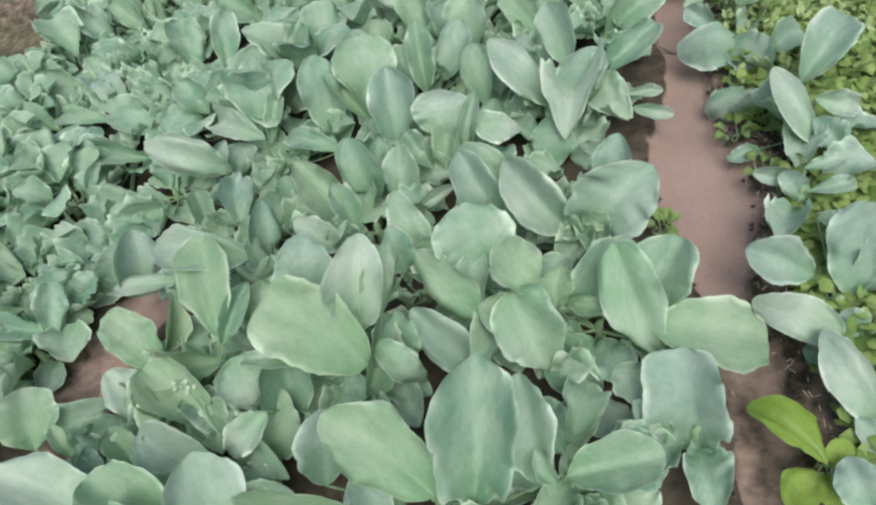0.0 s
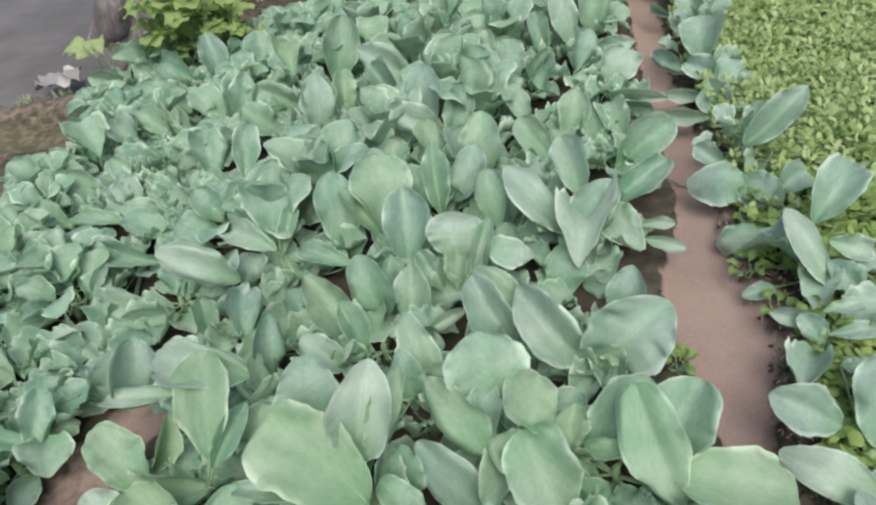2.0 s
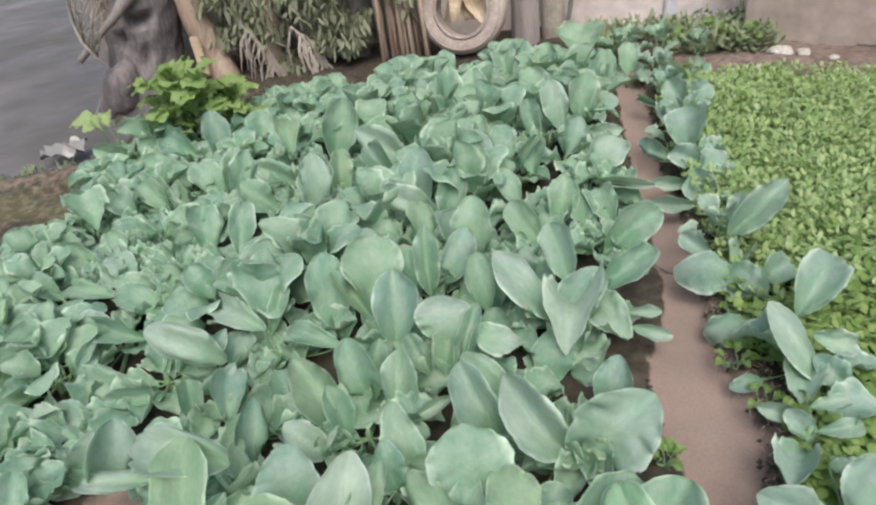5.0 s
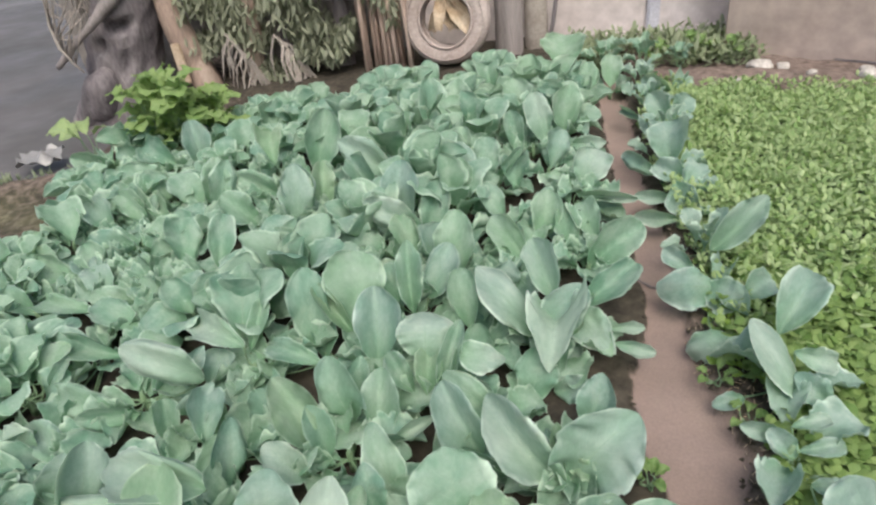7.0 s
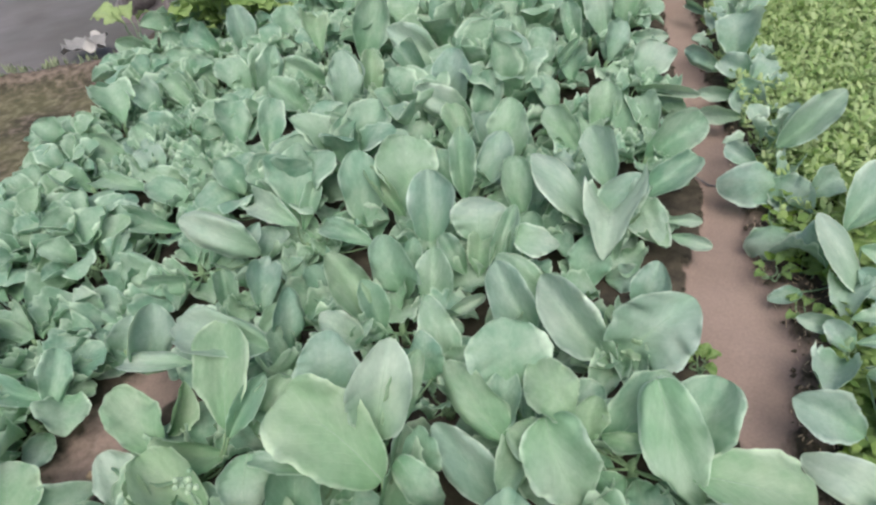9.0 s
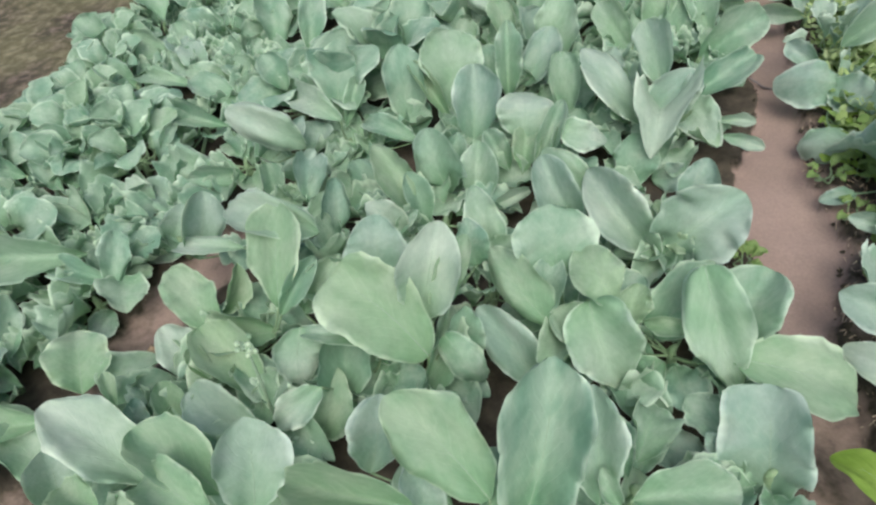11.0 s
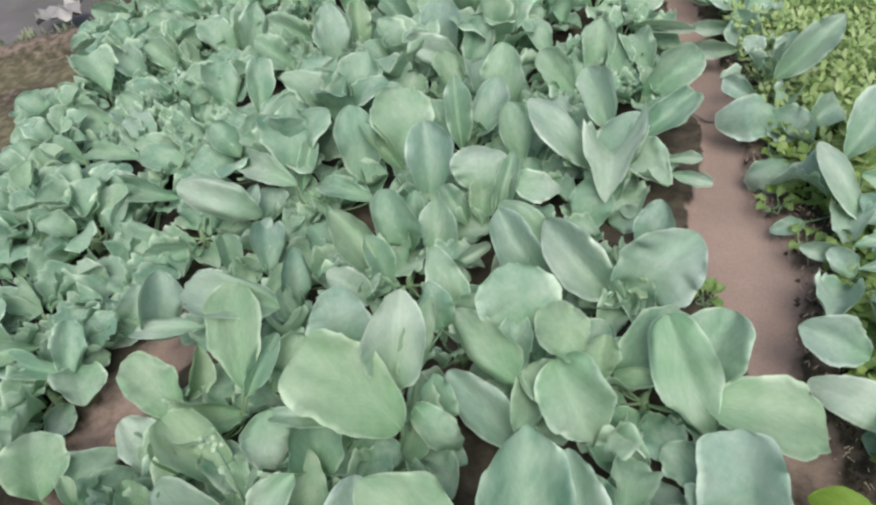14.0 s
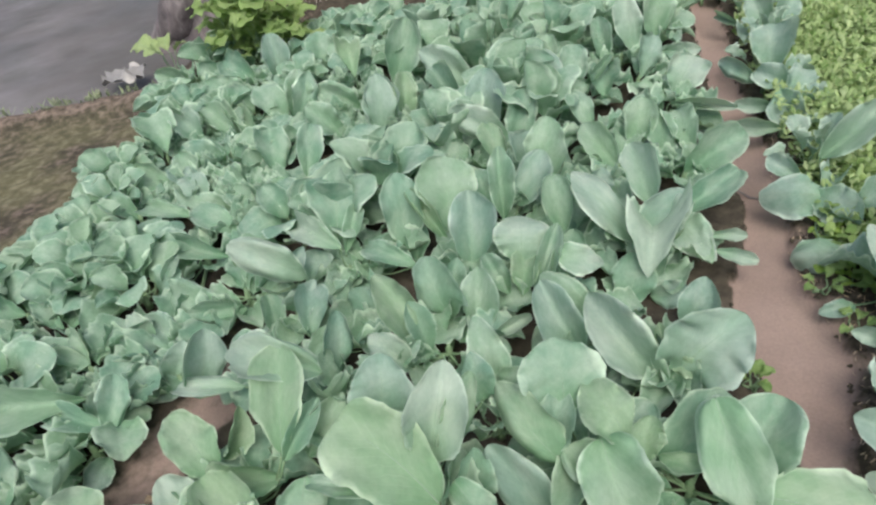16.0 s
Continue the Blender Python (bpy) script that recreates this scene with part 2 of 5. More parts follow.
rng_leaf = random.Random(5)
LEAVES = []
FLATTER_FORMS = (
    (0.06, 0.14, 0.055, 0.00, 0.00, 0.55, 0.03, 0.05, 0.48, 0.10),   # 0 nearly flat
    (0.10, 0.24, 0.075, 0.00, 0.10, 0.58, -0.04, 0.08, 0.46, -0.15), # 1 gently cupped
    (0.16, 0.08, 0.095, 0.00, 0.25, 0.52, 0.05, -0.05, 0.48, 0.20),  # 2 arching over
    (0.06, 0.36, 0.060, 0.00, 0.00, 0.60, 0.00, 0.07, 0.46, 0.00),   # 3 spoon
    (0.20, -0.20, 0.095, 0.00, 0.35, 0.50, 0.04, -0.05, 0.52, 0.15), # 4 drooping edges
    (0.12, 0.32, 0.080, 0.00, 0.12, 0.56, -0.03, 0.10, 0.46, 0.15),  # 5 trough
    (0.14, 0.24, 0.130, 0.50, 0.18, 0.58, 0.07, 0.10, 0.47, 0.25),   # 6 one side folded down
)
BENT_FORMS = (
    (0.12, 0.30, 0.165, 0.00, 0.12, 0.60, -0.06, 0.08, 0.46, -0.25), # 7 wavy margin
    (0.24, 0.12, 0.095, 0.12, 0.45, 0.54, -0.05, 0.00, 0.52, 0.15),  # 8 hanging tip
    (0.05, 0.10, 0.055, 0.00, 0.05, 0.62, 0.02, 0.06, 0.42, 0.10),   # 9 flat, broad end
    (0.12, 0.20, 0.110, 0.60, 0.10, 0.54, 0.04, 0.06, 0.52, 0.25),   # 10 folded
    (0.14, 0.32, 0.080, 0.00, 0.25, 0.54, 0.03, 0.05, 0.50, -0.10),  # 11 oval
    (0.12, 0.10, 0.075, 0.00, 0.10, 0.36, 0.05, 0.00, 0.84, 0.10),   # 12 broad foot, pointed end
    (0.05, 0.12, 0.060, 0.00, 0.00, 0.66, 0.05, 0.02, 0.10, 0.05),   # 13 square end
)
LEAF_FORMS = FLATTER_FORMS + BENT_FORMS
for arch, cup, ripple, fold, tip, wide, skew, rim, point, twist in LEAF_FORMS * 2:
    LEAVES.append(blade("leaf", rng_leaf, (M_LEAF, M_RIB), arch, cup, ripple, fold, tip, wide, skew, rim=rim, point=point + 0.04, twist=twist, rag=0.5, foot=0.6))
# small rounded leaves of the plants farther off
SMALL = []
for arch, cup, ripple, fold, tip, wide, skew, rim, point, twist in (
    (0.08, 0.16, 0.025, 0.00, 0.05, 0.56, 0.02, 0.03, 0.46, 0.03),
    (0.10, 0.28, 0.030, 0.00, 0.08, 0.54, -0.02, 0.06, 0.48, -0.04),
    (0.06, 0.36, 0.025, 0.00, 0.00, 0.58, 0.03, 0.08, 0.46, 0.00),
    (0.14, 0.10, 0.040, 0.00, 0.14, 0.55, 0.00, -0.05, 0.48, 0.04),
    (0.08, 0.24, 0.045, 0.00, 0.06, 0.60, 0.04, 0.09, 0.44, 0.05),
    (0.16, 0.02, 0.035, 0.00, 0.18, 0.54, -0.03, -0.03, 0.50, 0.02),
):
    SMALL.append(blade("leaf", rng_leaf, (M_LEAF, M_RIB), arch, cup, ripple, fold, tip, wide, skew, rows=20, cols=10, rim=rim, point=point, twist=twist, rag=0.25, foot=0.55))
GREY = []
for me in LEAVES:
    GREY.append((me[0].copy(), me[1].copy(), me[2]))
    for m in GREY[-1][:2]:
        m.materials[0] = M_GREY
WARM = []
for me in LEAVES:
    WARM.append((me[0].copy(), me[1].copy(), me[2]))
    for m in WARM[-1][:2]:
        m.materials[0] = M_WARM
STALK = tube("leaf_stalk", [(0.05 * math.sin(math.pi * k / 6), k / 6, -0.10 * math.sin(math.pi * k / 6)) for k in range(7)],
             [0.027, 0.022, 0.019, 0.017, 0.016, 0.017, 0.020], (M_STALK,), 6)
STEM = tube("stem", [(0, 0, -0.05), (0.003, 0, 0.05), (-0.002, 0.004, 0.12), (0.002, 0, 0.17)], [0.012, 0.011, 0.009, 0.005], (M_STALK,), 8)


def turned(place, along, face, sx, sy, sz):
    """A matrix that lays y along a way with z as near as can be to face."""
    y = Vector(along).normalized()
    z = Vector(face)
    z = (z - y * z.dot(y)).normalized()
    x = y.cross(z)
    m = Matrix((x, y, z)).transposed().to_4x4()
    return Matrix.Translation(place) @ m @ Matrix.Diagonal((sx, sy, sz, 1))


def add_leaf(root, base, along, face, length, width, shape, start=(0, 0, 0.06), meshes=LEAVES, stalk=True, detail=False):
    if len(meshes) > 12 and rng_leaf.random() < 0.5:
        shape += len(LEAF_FORMS)
    joined, bare, midrib = meshes[shape]
    leaf = part("leaf", bare if detail else joined, root, m=turned(base, along, face, width, length, 0.6 * length + 0.6 * abs(width)))
    if detail:
        part("midrib", midrib, leaf)
    if stalk:
        way = Vector(base) - Vector(start)
        d = way.length
        if d > 0.01:
            part("leaf_stalk", STALK, root, m=turned(start, way, (0, 0, 1) if abs(way.normalized().z) < 0.97 else (1, 0, 0), 0.14, d, 0.14))


def plant_root(name, x, y, z, label, category="cabbage plant", group=""):
    root = new(name)
    root.empty_display_size = 0.05
    root.matrix_basis = pose(x, y, z)
    return tagged(root, label, category, group)


def ways(az, el, roll):
    """The way of a leaf and its face from azimuth, elevation and roll in degrees."""
    a, e, r = radians(az), radians(el), radians(roll)
    along = Vector((math.cos(a) * math.cos(e), math.sin(a) * math.cos(e), math.sin(e)))
    up = Vector((-math.cos(a) * math.sin(e), -math.sin(a) * math.sin(e), math.cos(e)))
    side = along.cross(up)
    return along, up * math.cos(r) + side * math.sin(r)


def grown_plant(x, y, z, size, rng, label, group, count=9, name="cabbage_plant", shapes=(0, 1, 3, 9, 9, 11, 0, 1, 2), low=14, leaf=1.0, meshes=LEAVES, sunward=0.0):
    """A plant with a rosette of leaves: low outer ones, upright inner ones."""
    root = plant_root(name, x, y, z, label, group=group)
    part("stem", STEM, root, m=Matrix.Diagonal((1, 1, size * 0.7, 1)))
    turn = rng.uniform(0, 360)
    for k in range(count):
        inner = k / (count - 1)
        az = turn + k * 137.5 + rng.uniform(-18, 18)
        az += 38 * sunward * math.sin(radians(90 - az))
        el = low + ((50 if meshes is SMALL and low < 20 else 78) - low) * inner + rng.uniform(-12, 12)
        length = leaf * size * (0.175 + 0.06 * math.sin(math.pi * (0.25 + 0.6 * inner))) * rng.uniform(0.78, 1.2)
        width = length * (rng.uniform(0.76, 1.0) if meshes is SMALL else rng.uniform(0.62, 0.84))
        out = size * (0.13 - 0.075 * inner) * rng.uniform(0.8, 1.2)
        rise = (0.72 if meshes is SMALL and low < 20 else 1.0) * size * (0.10 + 0.10 * inner + 0.5 * (1 - leaf) * 0.17 * (1 + inner)) * rng.uniform(0.85, 1.2)
        a = radians(az)
        base = (out * math.cos(a), out * math.sin(a), rise)
        along, face = ways(az, el, rng.uniform(-18, 18))
        face = face + Vector((0.12, -0.9, 0.45)) * sunward
        add_leaf(root, base, along, face, length, width, rng.choice(list(shapes)), (0.004 * math.cos(a), 0.004 * math.sin(a), size * rng.uniform(0.03, 0.10)), meshes)
    return root


# ---- ground ----
M_SOIL, nt, b = material("soil", 0.95, 0.15)
big, small, tiny = noise_tex(nt, 1.6, 5), noise_tex(nt, 22, 5), noise_tex(nt, 150, 3)
dry = ramp(nt, big, [(0.3, (0.215, 0.165, 0.145)), (0.5, (0.262, 0.203, 0.180)), (0.7, (0.30, 0.238, 0.213))])
# bed soil: moist brown, darkened further for the shade between the leaves
damp_shade = ramp(nt, small, [(0.3, (0.030, 0.028, 0.022)), (0.7, (0.088, 0.076, 0.060))])
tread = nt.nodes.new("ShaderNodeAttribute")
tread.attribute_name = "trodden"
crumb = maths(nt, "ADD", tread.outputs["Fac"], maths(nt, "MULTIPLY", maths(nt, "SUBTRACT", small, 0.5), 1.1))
c = mix(nt, ramp(nt, crumb, [(0.22, (0, 0, 0)), (0.78, (1, 1, 1))]), damp_shade, dry)
moss = nt.nodes.new("ShaderNodeAttribute")
moss.attribute_name = "mossy"
c = mix(nt, maths(nt, "MULTIPLY", moss.outputs["Fac"], 0.6), c, ramp(nt, small, [(0.3, (0.10, 0.10, 0.055)), (0.7, (0.19, 0.19, 0.11))]))
nt.links.new(mix(nt, 0.45, c, ramp(nt, tiny, [(0.3, (0.75, 0.75, 0.75)), (0.7, (1.15, 1.15, 1.15))]), "MULTIPLY"), b.inputs["Base Color"])
bump(nt, b, maths(nt, "ADD", maths(nt, "MULTIPLY", small, 1.0), maths(nt, "MULTIPLY", tiny, 0.15)), 0.35, 0.012)


PATH_Y = (0.2, 0.55, 0.75, 0.97, 1.15, 1.27, 1.40, 1.52, 1.62, 1.83, 2.33, 2.8, 3.3, 3.73, 4.1)
PATH_LEFT = (0.40, 0.42, 0.43, 0.42, 0.40, 0.385, 0.38, 0.385, 0.435, 0.48, 0.505, 0.505, 0.53, 0.55, 0.57)
PATH_RIGHT = (0.52, 0.545, 0.56, 0.545, 0.59, 0.625, 0.60, 0.575, 0.577, 0.604, 0.635, 0.63, 0.675, 0.707, 0.72)


def path_line(y):
    """Middle and half width of the trodden furrow at y."""
    a, b = np.interp(y, PATH_Y, PATH_LEFT), np.interp(y, PATH_Y, PATH_RIGHT)
    return float(a + b) / 2, float(b - a) / 2


def inside(d, sharp):
    """One well inside d = 1, nought well outside."""
    return 1 / (1 + math.exp(max(-40, min(40, (d - 1.0) * sharp))))


def ground_height(x, y):
    """Height of the soil and how far it takes the dry, trodden tone."""
    mid, half = path_line(y)
    d = abs(x - mid) / half
    d += 0.22 * noise.noise(Vector((x * 14, y * 14, 9))) + 0.12 * noise.noise(Vector((x * 45, y * 45, 9)))
    bare = inside(d, 34) if y < 4.2 else 0
    mid2 = -1.07 + 0.4 * max(0, y - 0.85)
    d2 = abs(x - mid2) / 0.085 + 0.3 * noise.noise(Vector((x * 12, y * 12, 2)))
    bare2 = inside(d2, 8) * inside(y / 1.2, 20)
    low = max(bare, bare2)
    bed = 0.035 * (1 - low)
    lumps = 0.012 * noise.noise(Vector((x * 6, y * 6, 0))) + 0.012 * (1 - low) * noise.noise(Vector((x * 19, y * 19, 3)))
    z = bed + lumps
    # bank slanting along the field's far left corner, then lower wet ground
    left = min((x + 2.8) * -0.313 + (y - 2.91) * 0.95, -2.32 - x)
    left = max(-9, min(9, left))
    bank = math.exp(-((left - 0.04) / 0.13) ** 2)
    z += 0.06 * bank
    if left > 0.14:
        z -= 0.25 * min(1, (left - 0.14) / 0.2)
    # the near end of the furrow is darker
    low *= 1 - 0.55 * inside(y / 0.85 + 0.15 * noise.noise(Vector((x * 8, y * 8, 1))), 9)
    side = inside(abs(x - mid - half - 0.05) / 0.06, 10) * 0.36 if 0.2 < y < 2.2 else 0
    tone = max(low, side, 0.45 * bank, 0.24 * inside(max(0, (x + 2.1) / 0.3), 8))
    strip = y - 3.84 + 0.3 * (x - 1.1)
    if x > 0.85:
        z += 0.05 * math.exp(-((strip - 0.25) / 0.2) ** 2)
        tone = max(tone, 0.55 * inside(1 - strip, 25))
    if y > 4.0 and x < 0.6:
        z += 0.10 * min(1, (y - 4.0) / 0.3) * min(1, (0.6 - x) / 0.3)
    return z, tone


def mossy(x, y):
    """How far the trodden ground left of the bed is green with algae."""
    return inside(abs(x + 2.75) / 0.95, 9) * inside(abs(y - 2.0 - 0.33 * (x + 2.8)) / 0.80, 12) * max(0, min(1, 0.72 + 1.1 * noise.noise(Vector((x * 3.1, y * 3.1, 4))) + 0.5 * noise.noise(Vector((x * 11, y * 11, 4)))))


def spaced(lo, hi, a, b, step):
    """Fine steps from a to b, then ever longer ones out to lo and hi."""
    vals = list(np.arange(a, b + 1e-6, step))
    d, v = step, b
    while v < hi:
        d *= 1.5
        v += d
        vals.append(v)
    d, v = step, a
    while v > lo:
        d *= 1.5
        v -= d
        vals.insert(0, v)
    return vals


xs, ys = spaced(-300, 300, -3.6, 2.8, 0.035), spaced(-300, 300, -0.4, 5.0, 0.022)
xs = sorted([x for x in xs if not 0.32 < x < 0.86] + list(np.arange(0.325, 0.86, 0.012)))
verts, tones, greens = [], [], []
for y in ys:
    for x in xs:
        z, tone = ground_height(x, y)
        verts.append((x, y, z))
        tones.append(tone)
        greens.append(mossy(x, y))
n = len(xs)
faces = [(j * n + i, j * n + i + 1, (j + 1) * n + i + 1, (j + 1) * n + i) for j in range(len(ys) - 1) for i in range(n - 1)]
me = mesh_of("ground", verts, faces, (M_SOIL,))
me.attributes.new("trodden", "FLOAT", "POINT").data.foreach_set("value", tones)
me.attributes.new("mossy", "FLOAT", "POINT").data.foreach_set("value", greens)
tagged(new("ground", me), "brown garden soil, dry and trodden in the furrows, moist in the beds with leaf shade in its colour", "soil", kind="structure")


def soil(x, y):
    return ground_height(x, y)[0]


# ---- cabbage bed and the row across the furrow ----
BED = "young cabbage plant with broad blue-green waxy leaves, growing in the bed"
ROW = "young cabbage plant with blue-green leaves, beside the furrow and low greens"
rng = random.Random(21)
TAKEN = []


SEEDS = iter(range(100000))
TONES = (M_LEAF, M_WARM, M_GREY, M_WAX, M_SHADED)


def own_blade(form, tone):
    """A blade of one of the forms, a little different each time."""
    r = random.Random(next(SEEDS))
    arch, cup, ripple, fold, tip, wide, skew, rim, point, twist = LEAF_FORMS[form]
    rims = (0, 0.05, -0.06) if form in (9, 13) else (0, 0.14, -0.08, -0.16, -0.24)
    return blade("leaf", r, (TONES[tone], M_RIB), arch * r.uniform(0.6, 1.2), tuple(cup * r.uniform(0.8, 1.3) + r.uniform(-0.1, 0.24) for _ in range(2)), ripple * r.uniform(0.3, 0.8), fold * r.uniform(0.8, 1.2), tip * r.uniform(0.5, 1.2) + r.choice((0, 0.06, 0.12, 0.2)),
                 wide + r.uniform(-0.04, 0.05), skew + r.uniform(-0.04, 0.04), rows=34, cols=14, rim=(rim + r.choice(rims), rim + r.choice(rims)), point=point + r.uniform(0.0, 0.07), twist=twist * r.uniform(-0.6, 1.2), wave=r.uniform(0.01, 0.05), rag=0.45, crimp=r.uniform(0.02, 0.06), foot=0.82 if form in (6, 10) else 0.3 if form == 13 else r.uniform(0.44, 0.62), curl=[(0 if form in (9, 12, 13) else r.choice((0, 0, 0, 1.1, 1.6, 2.0, -1.2)), r.uniform(0.3, 0.75)) for _ in range(2)])


def kept_plant(x, y, leaves, label, group, fill=14):
    """A plant whose upper leaves are given: place of the blade's foot, azimuth, rise, roll, length, width (below nought: mirrored), form and, in twenties, tone."""
    root = plant_root("cabbage_plant", x, y, 0, label, group=group)
    z = soil(x, y)
    part("stem", STEM, root, m=Matrix.Translation((0, 0, z)) @ Matrix.Diagonal((1, 1, 0.45, 1)))
    for bx, by, bz, az, el, roll, length, width, shape in leaves:
        along, face = ways(az, el, roll)
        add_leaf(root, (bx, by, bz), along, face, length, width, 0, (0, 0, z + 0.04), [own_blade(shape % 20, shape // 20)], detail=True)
        # a smaller leaf half hidden below it
        mid, half = path_line(y + by)
        if length > 0.1 and fill > 3 and y > 1.2 and rng.random() < 0.45 and abs(x + bx - mid) > half + 0.07:
            az2, el2 = az + rng.choice((-1, 1)) * rng.uniform(25, 70), max(-8, min(30, el - rng.uniform(25, 45)))
            along, face = ways(az2, el2, roll + rng.uniform(-25, 25))
            add_leaf(root, (0.85 * bx + rng.uniform(-0.02, 0.02), 0.85 * by + 0.02, max(z + 0.02, bz - rng.uniform(0.08, 0.12))), along, face, length * rng.uniform(0.55, 0.75), min(abs(width), length) * rng.uniform(0.55, 0.8), rng.choice((0, 1, 3, 9, 11)), (0, 0, z + 0.03), (LEAVES, WARM, GREY, GREY, LEAVES)[shape // 20])
    # low leaves in the shade of those
    turn = rng.uniform(0, 360)
    for k in range(fill):
        az = turn + 360 * k / fill + rng.uniform(-20, 20)
        a = radians(az)
        along, face = ways(az, rng.uniform(0, 22), rng.uniform(-20, 20))
        out = rng.uniform(0.02, 0.06)
        ex, ey = x + (out + 0.12) * math.cos(a), y + (out + 0.12) * math.sin(a)
        mid, half = path_line(ey)
        if abs(ex - mid) < half + 0.03 or (ey < 1.1 and abs(ex + 1.07 - 0.4 * max(0, ey - 0.85)) < 0.09):
            continue
        add_leaf(root, (out * math.cos(a), out * math.sin(a), z + rng.uniform(0.025, 0.06)), along, face, rng.uniform(0.11, 0.15), rng.uniform(0.09, 0.12), rng.choice((0, 1, 3, 9, 11)), (0, 0, z + 0.02), GREY if x > 0.5 else LEAVES, stalk=False)
    TAKEN.append((x, y))


def bed_plant(x, y, leaves):
    kept_plant(x, y, leaves, BED, "cabbages in the bed", 5 if x > 0.3 and y < 0.8 else 11 if y < 1.1 else 9)


def row_plant(x, y, leaves):
    kept_plant(x, y, leaves, ROW, "cabbages along the furrow", 3)


bed_plant(-0.693, 2.990, [
    (-0.041, 0.001, 0.200, 99, 46, 5, 0.195, 0.179, 9),
])
bed_plant(-1.864, 2.270, [
    (0.048, -0.040, 0.140, 133, 30, -1, 0.223, 0.190, 9),
])
bed_plant(-1.169, 3.002, [
    (0.068, -0.179, 0.180, 108, 32, 4, 0.224, 0.156, 21),
])
bed_plant(-0.722, 0.702, [
    (0.070, 0.069, 0.18, 98, 47, 22, 0.236, 0.121, 29),
    (-0.098, 0.037, 0.11, 147, 28, -6, 0.192, 0.123, 20),
    (-0.110, 0.087, 0.11, 67, 45, 65, 0.129, 0.068, 23),
    (0.060, 0.045, 0.12, -171, 7, -35, 0.183, 0.108, 21),
    (0.088, -0.110, 0.11, 150, 18, -7, 0.220, 0.115, 20),
    (0.077, 0.059, 0.17, 61, 32, 41, 0.149, 0.059, 85),
    (-0.062, -0.091, 0.07, 148, 20, -3, 0.200, 0.108, 60),
    (-0.026, -0.097, 0.10, 148, 30, -4, 0.115, 0.056, 23),
])
bed_plant(-0.827, 1.067, [
    (0.234, -0.135, 0.26, 176, 13, -38, 0.248, 0.109, 62),
    (-0.174, -0.099, 0.09, 85, 49, 40, 0.182, 0.122, 40),
    (-0.007, -0.108, 0.16, -175, 0, -40, 0.204, 0.053, 62),
    (-0.044, 0.130, 0.07, 115, 40, 13, 0.142, 0.080, 3),
    (-0.009, 0.211, 0.11, 14, 50, 78, 0.120, 0.092, 41),
])
bed_plant(-0.329, 0.712, [
    (0.041, -0.020, 0.18, 159, 29, -24, 0.255, 0.183, 33),
    (0.021, -0.065, 0.09, 77, 31, 34, 0.202, 0.086, 5),
    (0.011, 0.055, 0.20, 73, 57, 26, 0.204, 0.144, 61),
    (-0.115, 0.137, 0.20, 88, 56, 21, 0.151, 0.148, 40),
    (0.074, 0.000, 0.23, -29, -37, 22, 0.132, 0.083, 4),
    (-0.130, -0.101, 0.08, 93, 50, 20, 0.179, 0.126, 83),
    (0.002, -0.033, 0.05, 161, 37, -22, 0.114, 0.088, 0),
    (0.097, 0.027, 0.11, 87, 67, 14, 0.124, 0.088, 80),
])
bed_plant(-0.446, 0.685, [
    (0.147, 0.097, 0.17, 63, 49, 29, 0.196, 0.078, 26),
    (0.216, 0.252, 0.19, 121, 59, -12, 0.106, 0.093, 1),
    (-0.112, 0.014, 0.22, -82, -46, -21, 0.126, 0.116, 72),
    (0.067, 0.001, 0.21, -179, 5, -32, 0.193, 0.042, 2),
    (-0.048, -0.147, 0.07, 70, 52, 33, 0.146, 0.101, 21),
    (-0.023, -0.111, 0.21, -145, -31, -40, 0.134, 0.078, 72),
    (-0.067, -0.235, 0.05, 100, 44, 20, 0.098, 0.070, 0),
    (-0.180, 0.129, 0.11, 46, 44, 48, 0.165, 0.098, 1),
])
bed_plant(-0.158, 0.428, [
    (0.037, -0.004, 0.19, 153, 28, -15, 0.242, 0.139, 20),
    (-0.206, 0.047, 0.09, 86, 44, 20, 0.149, 0.115, 40),
    (-0.074, -0.055, 0.24, -177, 9, -19, 0.215, 0.093, 21),
    (-0.067, -0.040, 0.13, 120, 51, 1, 0.118, 0.087, 40),
    (0.095, 0.012, 0.12, 80, 54, 8, 0.284, 0.152, 13),
    (0.215, 0.039, 0.13, 100, 42, -7, 0.205, 0.109, 40),
])
bed_plant(0.117, 0.520, [
    (-0.012, -0.056, 0.18, 11, 8, 20, 0.170, 0.108, 1),
    (-0.030, -0.060, 0.16, 130, 42, -19, 0.068, 0.038, 5),
    (0.024, -0.035, 0.05, 112, 39, -15, 0.091, 0.076, 20),
    (0.017, 0.150, 0.04, -31, 10, 28, 0.134, 0.097, 40),
])
bed_plant(0.345, 0.585, [
    (0.006, -0.011, 0.04, 107, 62, -29, 0.206, 0.164, 53),
    (-0.040, 0.009, 0.08, 152, 30, -33, 0.090, 0.054, 41),
    (-0.016, -0.002, 0.06, 171, 11, -28, 0.062, 0.050, 0),
    (0.050, 0.004, 0.04, -134, 9, -5, 0.074, 0.064, 0),
])
